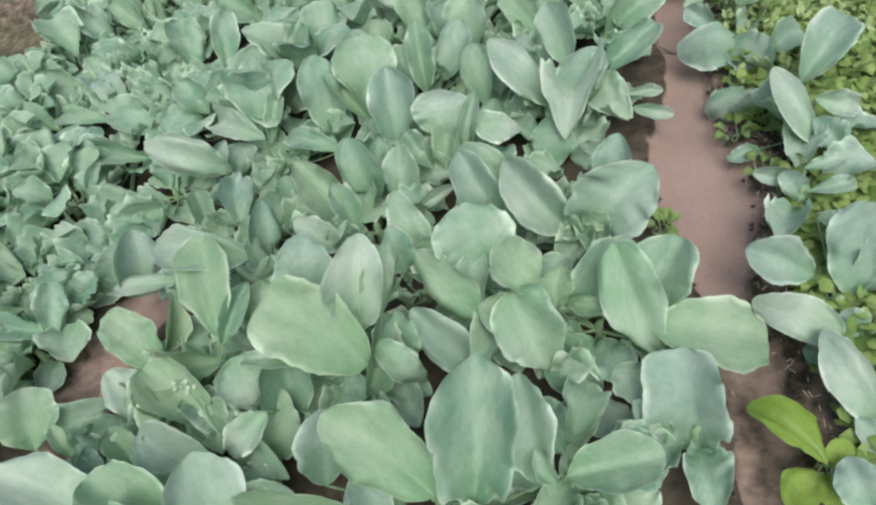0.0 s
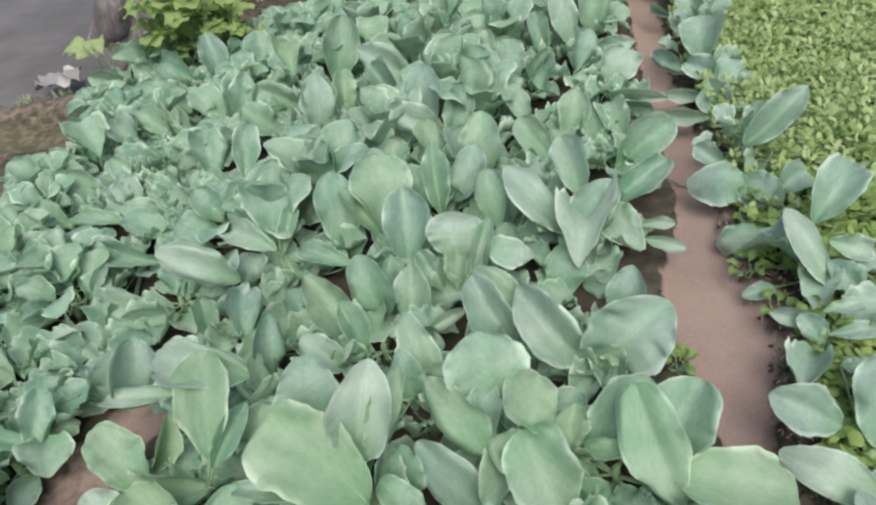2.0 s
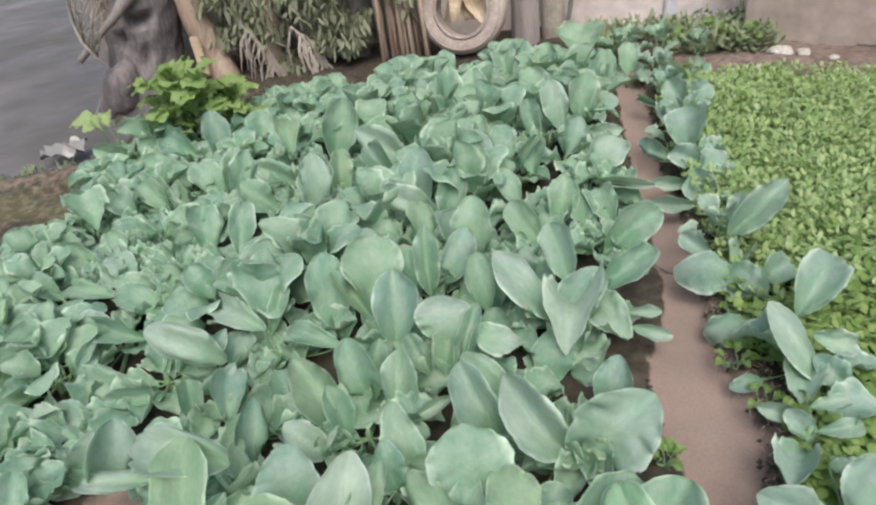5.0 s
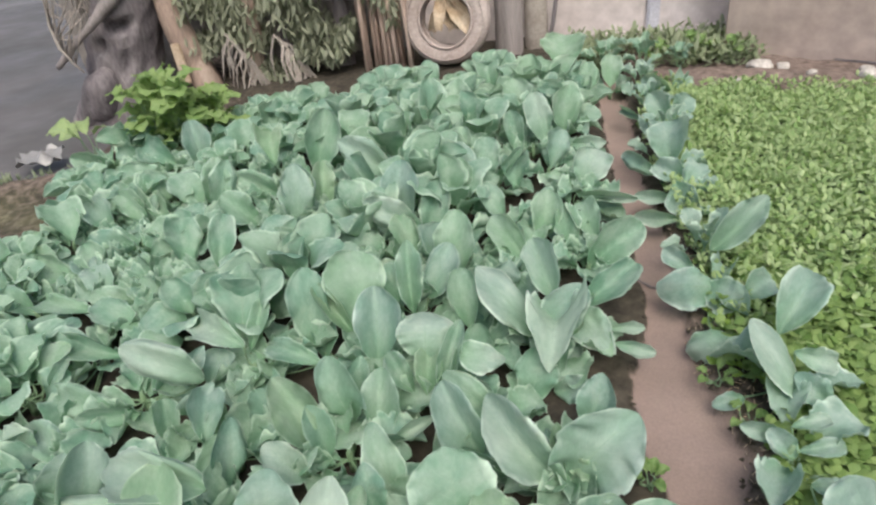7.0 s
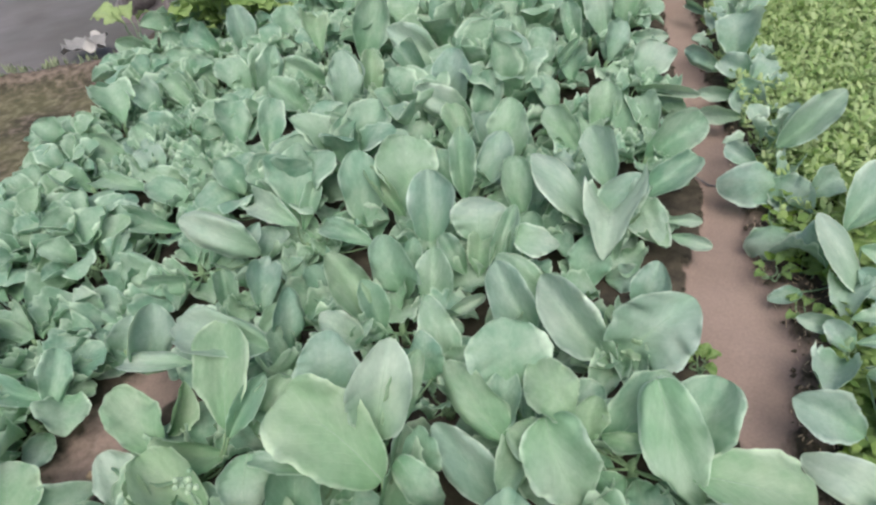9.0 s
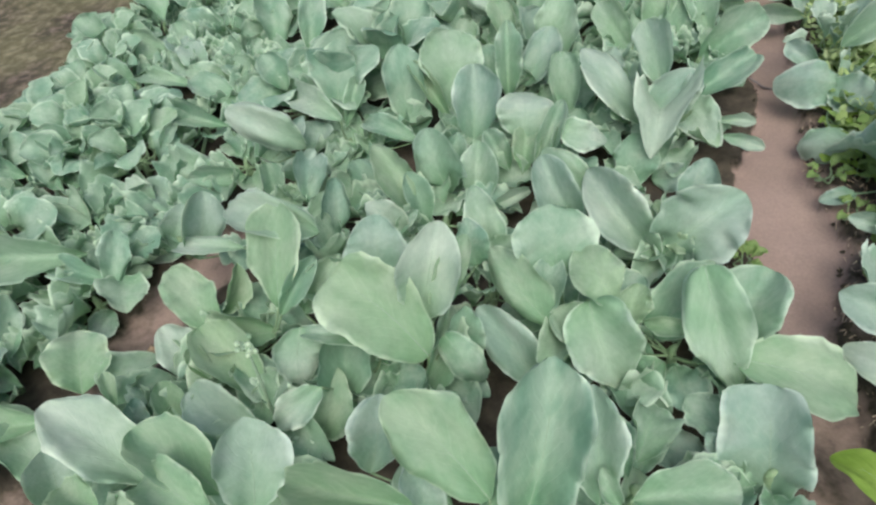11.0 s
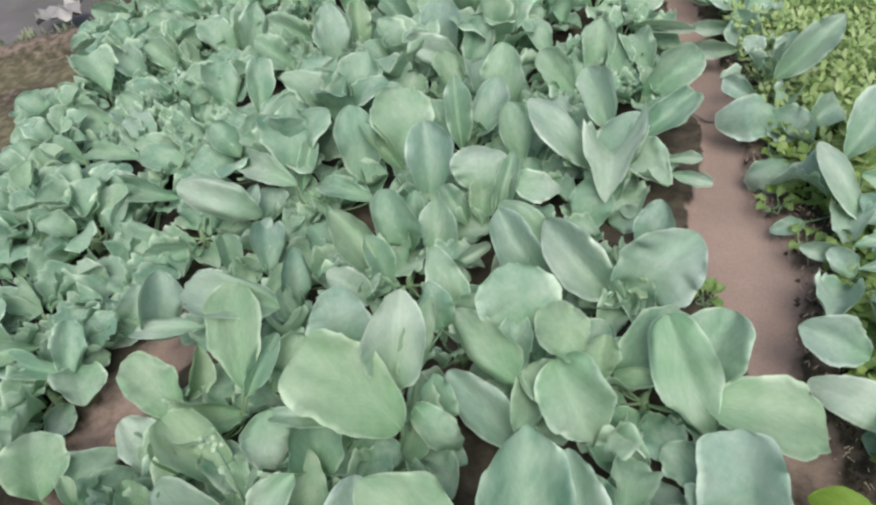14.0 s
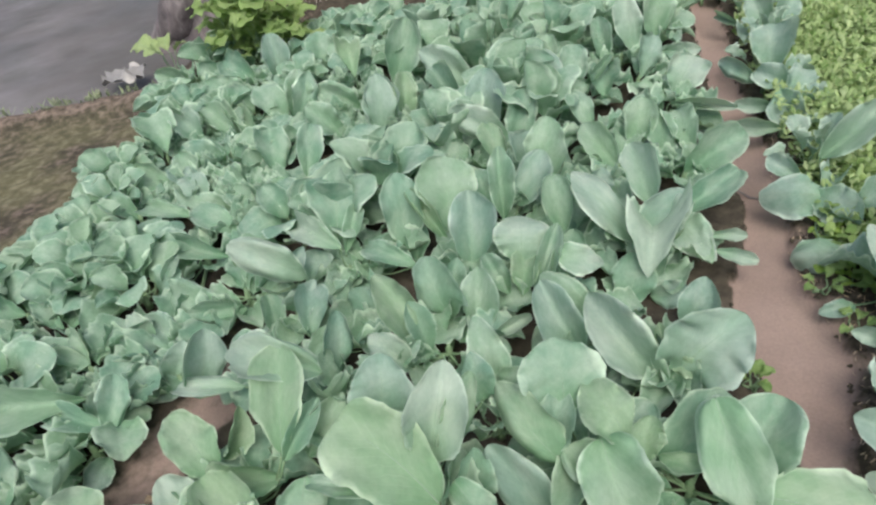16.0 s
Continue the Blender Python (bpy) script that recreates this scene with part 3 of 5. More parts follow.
bed_plant(0.191, 0.828, [
    (-0.057, 0.021, 0.11, 45, 22, 21, 0.211, 0.141, 0),
    (0.031, 0.062, 0.29, -66, -42, 26, 0.253, 0.119, 12),
    (0.098, -0.009, 0.11, 60, 36, 5, 0.193, 0.142, 1),
    (0.084, -0.063, 0.18, -1, -13, 29, 0.247, 0.157, 29),
    (-0.089, 0.016, 0.13, 80, 45, 1, 0.097, 0.077, 21),
    (0.114, -0.013, 0.08, 92, 56, -15, 0.069, 0.054, 23),
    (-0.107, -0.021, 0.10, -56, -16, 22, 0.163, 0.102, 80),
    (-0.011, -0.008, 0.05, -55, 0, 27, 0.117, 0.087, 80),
    (-0.064, 0.016, 0.16, -14, 14, 38, 0.097, 0.048, 22),
])
bed_plant(0.001, 0.857, [
    (-0.087, -0.019, 0.15, 70, 50, 16, 0.134, 0.094, 1),
    (0.071, -0.015, 0.19, 136, 38, -29, 0.148, 0.124, 26),
    (-0.049, -0.055, 0.16, 145, 36, -28, 0.215, -0.115, 30),
    (-0.059, 0.046, 0.19, 105, 63, -8, 0.167, 0.172, 9),
    (0.014, -0.027, 0.23, -56, -35, 21, 0.199, 0.156, 12),
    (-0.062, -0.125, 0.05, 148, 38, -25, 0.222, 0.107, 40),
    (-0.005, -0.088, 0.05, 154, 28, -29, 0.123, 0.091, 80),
    (0.141, 0.339, 0.08, -129, 7, -31, 0.178, 0.091, 40),
    (0.035, -0.056, 0.13, 168, 36, -38, 0.116, 0.098, 0),
])
bed_plant(0.216, 1.140, [
    (-0.037, -0.036, 0.08, 20, 45, 38, 0.226, 0.202, 47),
    (0.024, 0.138, 0.07, 62, 52, 14, 0.145, 0.109, 40),
    (0.050, -0.024, 0.06, -178, 10, -41, 0.128, 0.071, 1),
    (-0.052, -0.028, 0.09, 118, 53, -22, 0.114, 0.049, 45),
    (-0.036, -0.017, 0.11, 114, 51, -23, 0.103, 0.048, 27),
    (0.051, -0.033, 0.12, 174, 7, -45, 0.096, 0.053, 27),
])
bed_plant(0.007, 1.240, [
    (0.163, -0.155, 0.10, 147, 37, -40, 0.265, 0.136, 67),
    (-0.005, -0.071, 0.07, -29, -4, 36, 0.150, 0.086, 80),
    (0.037, -0.131, 0.09, 167, 30, -40, 0.137, 0.039, 5),
    (-0.032, -0.072, 0.09, 133, 45, -28, 0.209, 0.112, 45),
    (-0.003, 0.027, 0.12, 158, 37, -41, 0.170, 0.082, 2),
    (-0.089, 0.131, 0.25, 7, -20, 53, 0.133, 0.086, 72),
    (-0.154, 0.129, 0.11, 61, 52, 28, 0.201, 0.066, 5),
    (0.082, 0.142, 0.05, 67, 47, 16, 0.155, 0.127, 80),
])
bed_plant(0.203, 1.594, [
    (-0.066, -0.030, 0.12, 151, 42, -45, 0.289, 0.133, 70),
    (-0.064, -0.012, 0.14, 15, 45, 52, 0.178, 0.131, 41),
    (-0.025, 0.050, 0.14, -96, 14, -4, 0.228, 0.207, 65),
    (-0.027, 0.069, 0.19, 114, 43, -22, 0.202, 0.111, 40),
    (0.037, 0.113, 0.12, 33, 19, 42, 0.249, 0.104, 0),
    (0.046, 0.038, 0.17, -55, -21, 35, 0.162, 0.115, 72),
    (0.127, 0.017, 0.12, -1, 0, 53, 0.106, 0.041, 61),
    (0.141, -0.025, 0.10, -17, -6, 51, 0.116, 0.047, 61),
    (-0.040, -0.167, 0.05, 5, 13, 47, 0.100, 0.091, 40),
    (-0.012, -0.038, 0.13, 42, 35, 33, 0.079, 0.063, 23),
    (-0.118, -0.015, 0.13, 101, 63, -9, 0.077, 0.096, 1),
])
bed_plant(-0.335, 1.500, [
    (-0.010, -0.015, 0.10, 94, 55, 10, 0.236, 0.162, 40),
    (0.142, -0.066, 0.17, 94, 49, 6, 0.135, 0.187, 62),
    (0.152, -0.143, 0.11, 84, 39, 13, 0.145, 0.088, 21),
    (0.115, -0.137, 0.11, 136, 43, -24, 0.134, 0.082, 7),
    (-0.111, 0.143, 0.11, 93, 49, 13, 0.256, 0.206, 9),
    (-0.227, 0.077, 0.08, 106, 60, 6, 0.266, 0.137, 0),
    (-0.105, 0.105, 0.11, 144, 40, -28, 0.212, 0.062, 20),
    (-0.201, 0.058, 0.06, 100, 37, 11, 0.133, 0.087, 80),
    (0.244, -0.021, 0.12, -95, 14, -21, 0.189, 0.090, 1),
])
bed_plant(-0.736, 1.490, [
    (-0.058, 0.074, 0.13, 101, 38, 17, 0.259, 0.211, 9),
    (-0.022, 0.038, 0.12, 81, 36, 32, 0.176, 0.069, 5),
    (-0.015, 0.006, 0.17, 155, 9, -35, 0.218, 0.112, 62),
    (0.229, -0.027, 0.13, 161, 6, -41, 0.214, 0.069, 2),
    (-0.111, -0.083, 0.09, 78, 34, 37, 0.123, 0.107, 41),
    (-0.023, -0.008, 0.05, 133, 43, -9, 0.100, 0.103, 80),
])
bed_plant(-0.362, 1.165, [
    (-0.069, 0.007, 0.08, 145, 49, -20, 0.243, 0.123, 26),
    (-0.012, 0.113, 0.09, 133, 65, -17, 0.188, -0.118, 86),
    (0.074, 0.062, 0.07, 92, 55, 11, 0.194, 0.108, 1),
    (-0.050, -0.011, 0.09, 127, 51, -8, 0.148, 0.088, 80),
    (0.113, -0.000, 0.14, 27, 17, 44, 0.120, 0.041, 61),
    (0.146, -0.163, 0.12, 117, 58, -6, 0.189, 0.114, 2),
    (-0.072, -0.096, 0.13, 173, 43, -36, 0.133, 0.085, 61),
    (-0.102, -0.098, 0.14, 38, 37, 47, 0.077, 0.046, 5),
    (-0.029, 0.186, 0.11, 66, 55, 33, 0.111, 0.076, 1),
])
bed_plant(-0.669, 1.162, [
    (0.036, -0.139, 0.11, 88, 49, 28, 0.181, 0.109, 6),
    (-0.081, 0.014, 0.11, 99, 35, 22, 0.158, 0.099, 47),
    (-0.049, -0.115, 0.13, 51, 26, 47, 0.157, 0.083, 1),
    (0.103, 0.072, 0.05, 132, 30, -9, 0.180, 0.108, 80),
    (-0.009, 0.168, 0.06, 149, 20, -23, 0.135, 0.097, 0),
])
bed_plant(-1.044, 1.367, [
    (0.236, -0.019, 0.18, -169, 39, -48, 0.240, 0.113, 62),
    (0.147, 0.036, 0.15, 32, 47, 68, 0.093, 0.081, 41),
    (-0.102, 0.126, 0.14, 171, 6, -42, 0.204, 0.091, 1),
    (-0.052, -0.050, 0.10, 179, 13, -40, 0.209, -0.138, 6),
    (-0.279, -0.002, 0.14, 62, 35, 57, 0.099, 0.044, 45),
    (0.050, -0.091, 0.12, -162, 8, -50, 0.172, 0.075, 2),
])
bed_plant(-1.283, 1.545, [
    (0.006, -0.315, 0.10, -123, 10, -57, 0.128, 0.066, 45),
    (0.115, -0.382, 0.05, 157, 22, -16, 0.180, 0.098, 40),
    (-0.122, -0.150, 0.12, 172, 6, -39, 0.207, 0.084, 7),
    (-0.127, 0.191, 0.14, 168, 5, -45, 0.251, 0.091, 1),
    (0.070, 0.122, 0.11, 159, 18, -31, 0.218, 0.118, 0),
    (0.227, 0.205, 0.14, -159, 8, -59, 0.174, 0.083, 2),
    (-0.169, 0.329, 0.09, 138, 33, -8, 0.167, 0.116, 40),
])
bed_plant(-1.064, 1.984, [
    (-0.222, -0.032, 0.09, 87, 38, 36, 0.112, 0.080, 1),
    (-0.048, -0.031, 0.14, -146, 0, -63, 0.107, 0.061, 2),
    (-0.139, -0.175, 0.07, 145, 22, -19, 0.179, 0.109, 0),
    (-0.146, 0.046, 0.11, 110, 39, 14, 0.217, 0.146, 0),
    (-0.013, 0.046, 0.11, 93, 41, 25, 0.224, 0.110, 0),
    (0.235, 0.115, 0.16, -172, 12, -60, 0.111, 0.079, 1),
    (0.333, 0.032, 0.11, 70, 46, 37, 0.206, 0.143, 1),
])
row_plant(0.676, 1.812, [
    (0.033, 0.171, 0.14, 10, 48, 50, 0.245, 0.106, 40),
    (0.002, -0.007, 0.12, -168, 8, -57, 0.162, 0.140, 44),
    (-0.026, -0.001, 0.12, -45, 0, 55, 0.131, 0.121, 40),
    (0.077, -0.042, 0.10, 22, 23, 40, 0.115, 0.105, 41),
    (-0.053, -0.189, 0.10, -99, -27, 9, 0.100, 0.136, 44),
    (-0.032, 0.070, 0.12, 137, 20, -51, 0.136, 0.070, 41),
])
row_plant(0.758, 1.410, [
    (0.012, 0.127, 0.15, 47, 37, 14, 0.226, 0.122, 42),
    (0.014, -0.049, 0.09, 137, 47, -52, 0.218, 0.090, 70),
    (0.010, 0.023, 0.18, -9, -11, 56, 0.116, 0.068, 62),
    (-0.106, -0.017, 0.06, -165, -8, -40, 0.085, 0.054, 40),
    (0.070, -0.084, 0.09, 148, 39, -57, 0.109, 0.080, 40),
])
row_plant(0.689, 1.187, [
    (-0.002, 0.066, 0.08, 176, 14, -49, 0.092, 0.055, 41),
    (0.007, -0.011, 0.08, 131, 33, -44, 0.083, 0.061, 40),
    (-0.017, -0.031, 0.05, 146, 11, -45, 0.062, 0.046, 40),
    (0.010, 0.044, 0.13, 11, 7, 39, 0.099, 0.038, 62),
    (0.012, -0.005, 0.10, 2, 12, 39, 0.107, 0.050, 41),
    (-0.010, -0.062, 0.06, 2, 6, 38, 0.101, 0.042, 42),
])
row_plant(0.671, 0.868, [
    (-0.028, 0.064, 0.10, 166, 23, -46, 0.146, 0.124, 49),
    (-0.023, -0.093, 0.10, 161, 20, -41, 0.166, 0.103, 62),
    (0.024, 0.018, 0.09, 71, 44, -10, 0.195, 0.124, 49),
    (0.034, -0.068, 0.08, 139, 23, -41, 0.059, 0.073, 40),
    (-0.021, -0.130, 0.05, 143, 9, -36, 0.073, 0.068, 80),
    (0.014, 0.207, 0.12, -8, 10, 42, 0.068, 0.046, 62),
])
row_plant(0.650, 0.543, [
    (0.027, 0.071, 0.07, 129, 38, -39, 0.185, 0.093, 70),
    (-0.049, -0.096, 0.08, 109, 30, -28, 0.091, 0.085, 40),
    (0.021, 0.025, 0.06, 145, 35, -40, 0.079, 0.065, 40),
])
bed_plant(-0.922, 0.310, [
    (0.116, -0.014, 0.18, 168, 15, -4, 0.088, 0.081, 21),
    (-0.040, -0.003, 0.09, 115, 44, 31, 0.115, 0.112, 40),
    (-0.077, 0.017, 0.13, 134, 28, 21, 0.147, 0.101, 0),
])
bed_plant(-0.568, 0.341, [
    (0.003, -0.033, 0.21, 167, 11, -7, 0.177, 0.087, 22),
    (0.027, 0.011, 0.13, 106, 42, 21, 0.172, 0.149, 40),
    (-0.030, 0.022, 0.17, 163, 27, -6, 0.200, 0.122, 20),
])
bed_plant(-0.806, 0.441, [
    (0.052, -0.077, 0.15, 165, 30, -5, 0.251, 0.139, 60),
    (-0.060, 0.005, 0.09, 104, 42, 31, 0.102, 0.068, 1),
    (0.008, 0.071, 0.09, 136, 43, 9, 0.101, 0.069, 23),
])
bed_plant(-1.001, 0.492, [
    (-0.023, -0.057, 0.18, -169, 4, -28, 0.152, 0.103, 21),
    (0.075, 0.014, 0.14, 131, 35, 15, 0.080, 0.041, 23),
    (-0.052, 0.043, 0.11, 112, 33, 29, 0.147, 0.146, 20),
])
bed_plant(-0.606, 0.510, [
    (0.000, 0.000, 0.09, 167, 25, -14, 0.186, 0.119, 41),
])
bed_plant(-1.300, 0.555, [
    (0.074, -0.018, 0.10, -177, 13, -22, 0.104, 0.090, 0),
    (-0.074, 0.018, 0.07, 105, 28, 40, 0.196, 0.126, 0),
])
bed_plant(0.310, 1.980, [
    (0.000, 0.000, 0.09, 21, 32, 47, 0.239, 0.157, 1),
])
bed_plant(-0.184, 1.984, [
    (0.000, 0.000, 0.11, 101, 42, -1, 0.171, 0.157, 41),
])
bed_plant(-0.467, 2.134, [
    (-0.036, -0.006, 0.11, 159, 33, -44, 0.170, 0.147, 40),
    (0.036, 0.006, 0.09, -175, 31, -58, 0.132, 0.125, 6),
])
bed_plant(0.209, 2.161, [
    (0.055, -0.017, 0.07, 98, 56, -10, 0.166, 0.109, 1),
    (-0.055, 0.017, 0.09, 71, 56, 15, 0.192, 0.131, 0),
])
bed_plant(-0.293, 2.241, [
    (-0.005, -0.037, 0.14, 178, 31, -58, 0.253, 0.126, 62),
    (0.005, 0.037, 0.08, 65, 57, 31, 0.216, 0.126, 0),
])
bed_plant(0.020, 2.299, [
    (0.000, 0.000, 0.09, 135, 51, -36, 0.200, 0.104, 6),
])
bed_plant(-0.852, 2.374, [
    (0.000, 0.000, 0.08, 100, 66, 12, 0.265, 0.162, 40),
])
bed_plant(-0.415, 2.382, [
    (0.000, 0.000, 0.08, 87, 65, 14, 0.257, 0.181, 41),
])
bed_plant(0.309, 2.424, [
    (-0.003, -0.002, 0.15, -14, -2, 62, 0.236, 0.052, 65),
    (0.003, 0.002, 0.10, -20, -6, 60, 0.194, 0.100, 40),
])
bed_plant(-0.662, 2.423, [
    (0.000, 0.000, 0.05, 93, 41, 15, 0.192, 0.128, 81),
])
bed_plant(-0.550, 2.565, [
    (0.000, 0.000, 0.11, 145, 46, -35, 0.230, 0.116, 5),
])
bed_plant(0.343, 2.582, [
    (0.000, 0.000, 0.09, 49, 51, 31, 0.187, 0.162, 61),
])
bed_plant(-0.018, 2.618, [
    (0.082, -0.034, 0.09, 86, 41, 4, 0.172, 0.152, 7),
    (-0.026, -0.004, 0.11, 33, 40, 52, 0.213, 0.052, 5),
    (-0.055, 0.038, 0.08, 86, 59, 8, 0.236, 0.131, 1),
])
bed_plant(-0.168, 2.587, [
    (0.000, 0.000, 0.08, 96, 67, 1, 0.240, 0.152, 40),
])
bed_plant(-0.784, 2.600, [
    (0.000, 0.000, 0.09, 113, 54, -3, 0.189, 0.104, 23),
])
bed_plant(-0.493, 2.793, [
    (-0.019, -0.065, 0.14, 179, 39, -62, 0.286, 0.154, 62),
    (0.019, 0.065, 0.09, 86, 53, 15, 0.195, 0.084, 3),
])
bed_plant(0.211, 2.766, [
    (0.000, 0.000, 0.09, 58, 52, 27, 0.209, 0.124, 46),
])
bed_plant(-0.918, 2.872, [
    (0.000, 0.000, 0.10, 63, 63, 43, 0.319, 0.182, 0),
])
bed_plant(-0.076, 2.883, [
    (0.000, 0.000, 0.09, 121, 50, -25, 0.168, 0.130, 0),
])
bed_plant(0.331, 2.963, [
    (0.000, 0.000, 0.14, -14, 4, 67, 0.153, 0.087, 62),
])
bed_plant(0.146, 3.036, [
    (-0.063, -0.027, 0.08, 107, 52, -16, 0.229, 0.118, 0),
    (0.063, 0.027, 0.11, 124, 66, -33, 0.252, 0.144, 69),
])
bed_plant(-0.431, 3.093, [
    (0.000, 0.000, 0.18, -179, 13, -67, 0.190, 0.094, 62),
])
bed_plant(-0.774, 3.176, [
    (0.000, 0.000, 0.13, 88, 53, 17, 0.156, 0.173, 0),
])
bed_plant(0.306, 3.220, [
    (0.000, 0.000, 0.10, 60, 69, 25, 0.235, 0.166, 1),
])
bed_plant(-0.036, 3.256, [
    (0.000, 0.000, 0.13, 148, 38, -52, 0.216, 0.057, 25),
])
bed_plant(-0.303, 3.363, [
    (-0.067, -0.030, 0.10, 99, 72, -0, 0.283, 0.170, 0),
    (0.067, 0.030, 0.10, 101, 71, -5, 0.252, 0.160, 1),
])
bed_plant(0.474, 3.770, [
    (0.000, 0.000, 0.09, 83, 52, 2, 0.208, 0.128, 0),
])
bed_plant(-1.163, 3.840, [
    (0.000, 0.000, 0.09, 99, 53, 10, 0.197, 0.152, 1),
])
bed_plant(-0.078, 3.848, [
    (0.000, 0.000, 0.13, 103, 46, -11, 0.216, 0.165, 1),
])
bed_plant(-0.856, 3.873, [
    (0.000, 0.000, 0.11, 98, 51, 7, 0.211, 0.158, 0),
])
bed_plant(0.631, 3.952, [
    (0.000, 0.000, 0.07, 79, 52, 3, 0.208, 0.146, 0),
])
bed_plant(-0.479, 4.004, [
    (0.000, 0.000, 0.10, 97, 50, 2, 0.225, 0.153, 0),
])
bed_plant(0.367, 4.092, [
    (0.000, 0.000, 0.16, 83, 53, 3, 0.233, 0.286, 1),
])
bed_plant(-0.799, 4.146, [
    (0.000, 0.000, 0.09, 99, 58, 3, 0.172, 0.181, 0),
])
bed_plant(0.001, 4.174, [
    (0.000, 0.000, 0.13, 98, 45, -7, 0.162, 0.155, 0),
])
row_plant(0.685, 2.321, [
    (0.000, 0.000, 0.07, 175, 4, -61, 0.166, 0.072, 61),
])
row_plant(0.737, 2.534, [
    (-0.027, -0.028, 0.07, 178, 4, -63, 0.162, 0.072, 61),
    (-0.028, -0.016, 0.13, -67, -36, 35, 0.163, 0.140, 40),
    (0.013, -0.004, 0.09, 59, 26, 17, 0.183, 0.118, 42),
    (0.043, 0.048, 0.10, 136, 11, -57, 0.176, 0.115, 40),
])
row_plant(0.699, 2.696, [
    (-0.035, -0.014, 0.09, 146, 22, -58, 0.179, 0.076, 42),
    (0.035, 0.014, 0.10, 85, 54, -8, 0.225, 0.189, 41),
])
row_plant(0.798, 3.284, [
    (0.038, -0.031, 0.09, 27, 44, 46, 0.175, 0.131, 41),
    (0.023, -0.030, 0.09, 121, 44, -42, 0.187, 0.133, 40),
    (-0.061, 0.061, 0.08, 129, 8, -59, 0.173, 0.052, 45),
])
row_plant(0.954, 3.743, [
    (-0.006, -0.045, 0.07, 149, 26, -65, 0.212, 0.124, 41),
    (0.006, 0.045, 0.07, 53, 24, 30, 0.165, 0.126, 40),
])
bed_plant(-1.158, 1.775, [
    (0.048, -0.018, 0.10, 23, 13, 61, 0.156, 0.095, 2),
    (-0.048, 0.018, 0.07, 142, 25, -14, 0.190, 0.115, 0),
])
bed_plant(-1.696, 1.783, [
    (0.000, 0.000, 0.09, 172, 40, -31, 0.167, 0.119, 1),
])
bed_plant(-1.310, 1.834, [
    (0.000, 0.000, 0.09, -165, 24, -53, 0.177, 0.106, 2),
])
bed_plant(-1.593, 2.014, [
    (-0.070, -0.024, 0.09, 179, 34, -42, 0.194, 0.124, 1),
    (0.086, -0.005, 0.10, -133, 10, -64, 0.127, 0.105, 2),
    (-0.016, 0.029, 0.05, 133, 45, -1, 0.181, 0.110, 0),
])
bed_plant(-1.314, 2.000, [
    (0.000, 0.000, 0.07, 105, 40, 21, 0.106, 0.085, 1),
])
bed_plant(-1.532, 2.264, [
    (0.000, 0.000, 0.07, -172, 30, -53, 0.194, 0.107, 6),
])
bed_plant(-1.667, 2.410, [
    (-0.067, -0.030, 0.09, 150, 47, -20, 0.198, 0.142, 41),
    (0.067, 0.030, 0.09, 155, 41, -27, 0.207, 0.133, 0),
])
bed_plant(-1.026, 2.411, [
    (0.000, 0.000, 0.07, -178, 45, -55, 0.234, 0.141, 7),
])
bed_plant(-1.939, 2.435, [
    (0.000, 0.000, 0.07, 172, 36, -39, 0.209, 0.135, 0),
])
bed_plant(-1.324, 2.573, [
    (0.000, 0.000, 0.08, 84, 64, 33, 0.244, 0.161, 0),
])
bed_plant(-1.168, 2.716, [
    (0.000, 0.000, 0.07, 170, 38, -48, 0.166, 0.110, 2),
])
bed_plant(-1.408, 2.789, [
    (0.000, 0.000, 0.11, -159, 17, -67, 0.221, 0.117, 2),
])
bed_plant(-1.679, 2.836, [
    (0.000, 0.000, 0.09, -159, 35, -66, 0.254, 0.125, 2),
])
bed_plant(-2.030, 2.916, [
    (0.000, 0.000, 0.07, -164, 18, -64, 0.234, 0.120, 1),
])
bed_plant(-1.629, 3.086, [
    (0.000, 0.000, 0.08, 114, 71, 6, 0.256, 0.170, 40),
])
bed_plant(-1.792, 3.113, [
    (0.000, 0.000, 0.09, 167, 31, -46, 0.221, 0.155, 1),
])
bed_plant(-2.186, 3.148, [
    (0.000, 0.000, 0.07, -152, 32, -69, 0.234, 0.133, 1),
])
bed_plant(-1.990, 3.161, [
    (0.000, 0.000, 0.09, -174, 24, -60, 0.189, 0.121, 2),
])
bed_plant(-1.411, 3.165, [
    (0.000, 0.000, 0.08, 95, 69, 20, 0.217, 0.172, 0),
])
bed_plant(-1.395, 3.488, [
    (0.000, 0.000, 0.07, 91, 45, 23, 0.213, 0.143, 1),
])
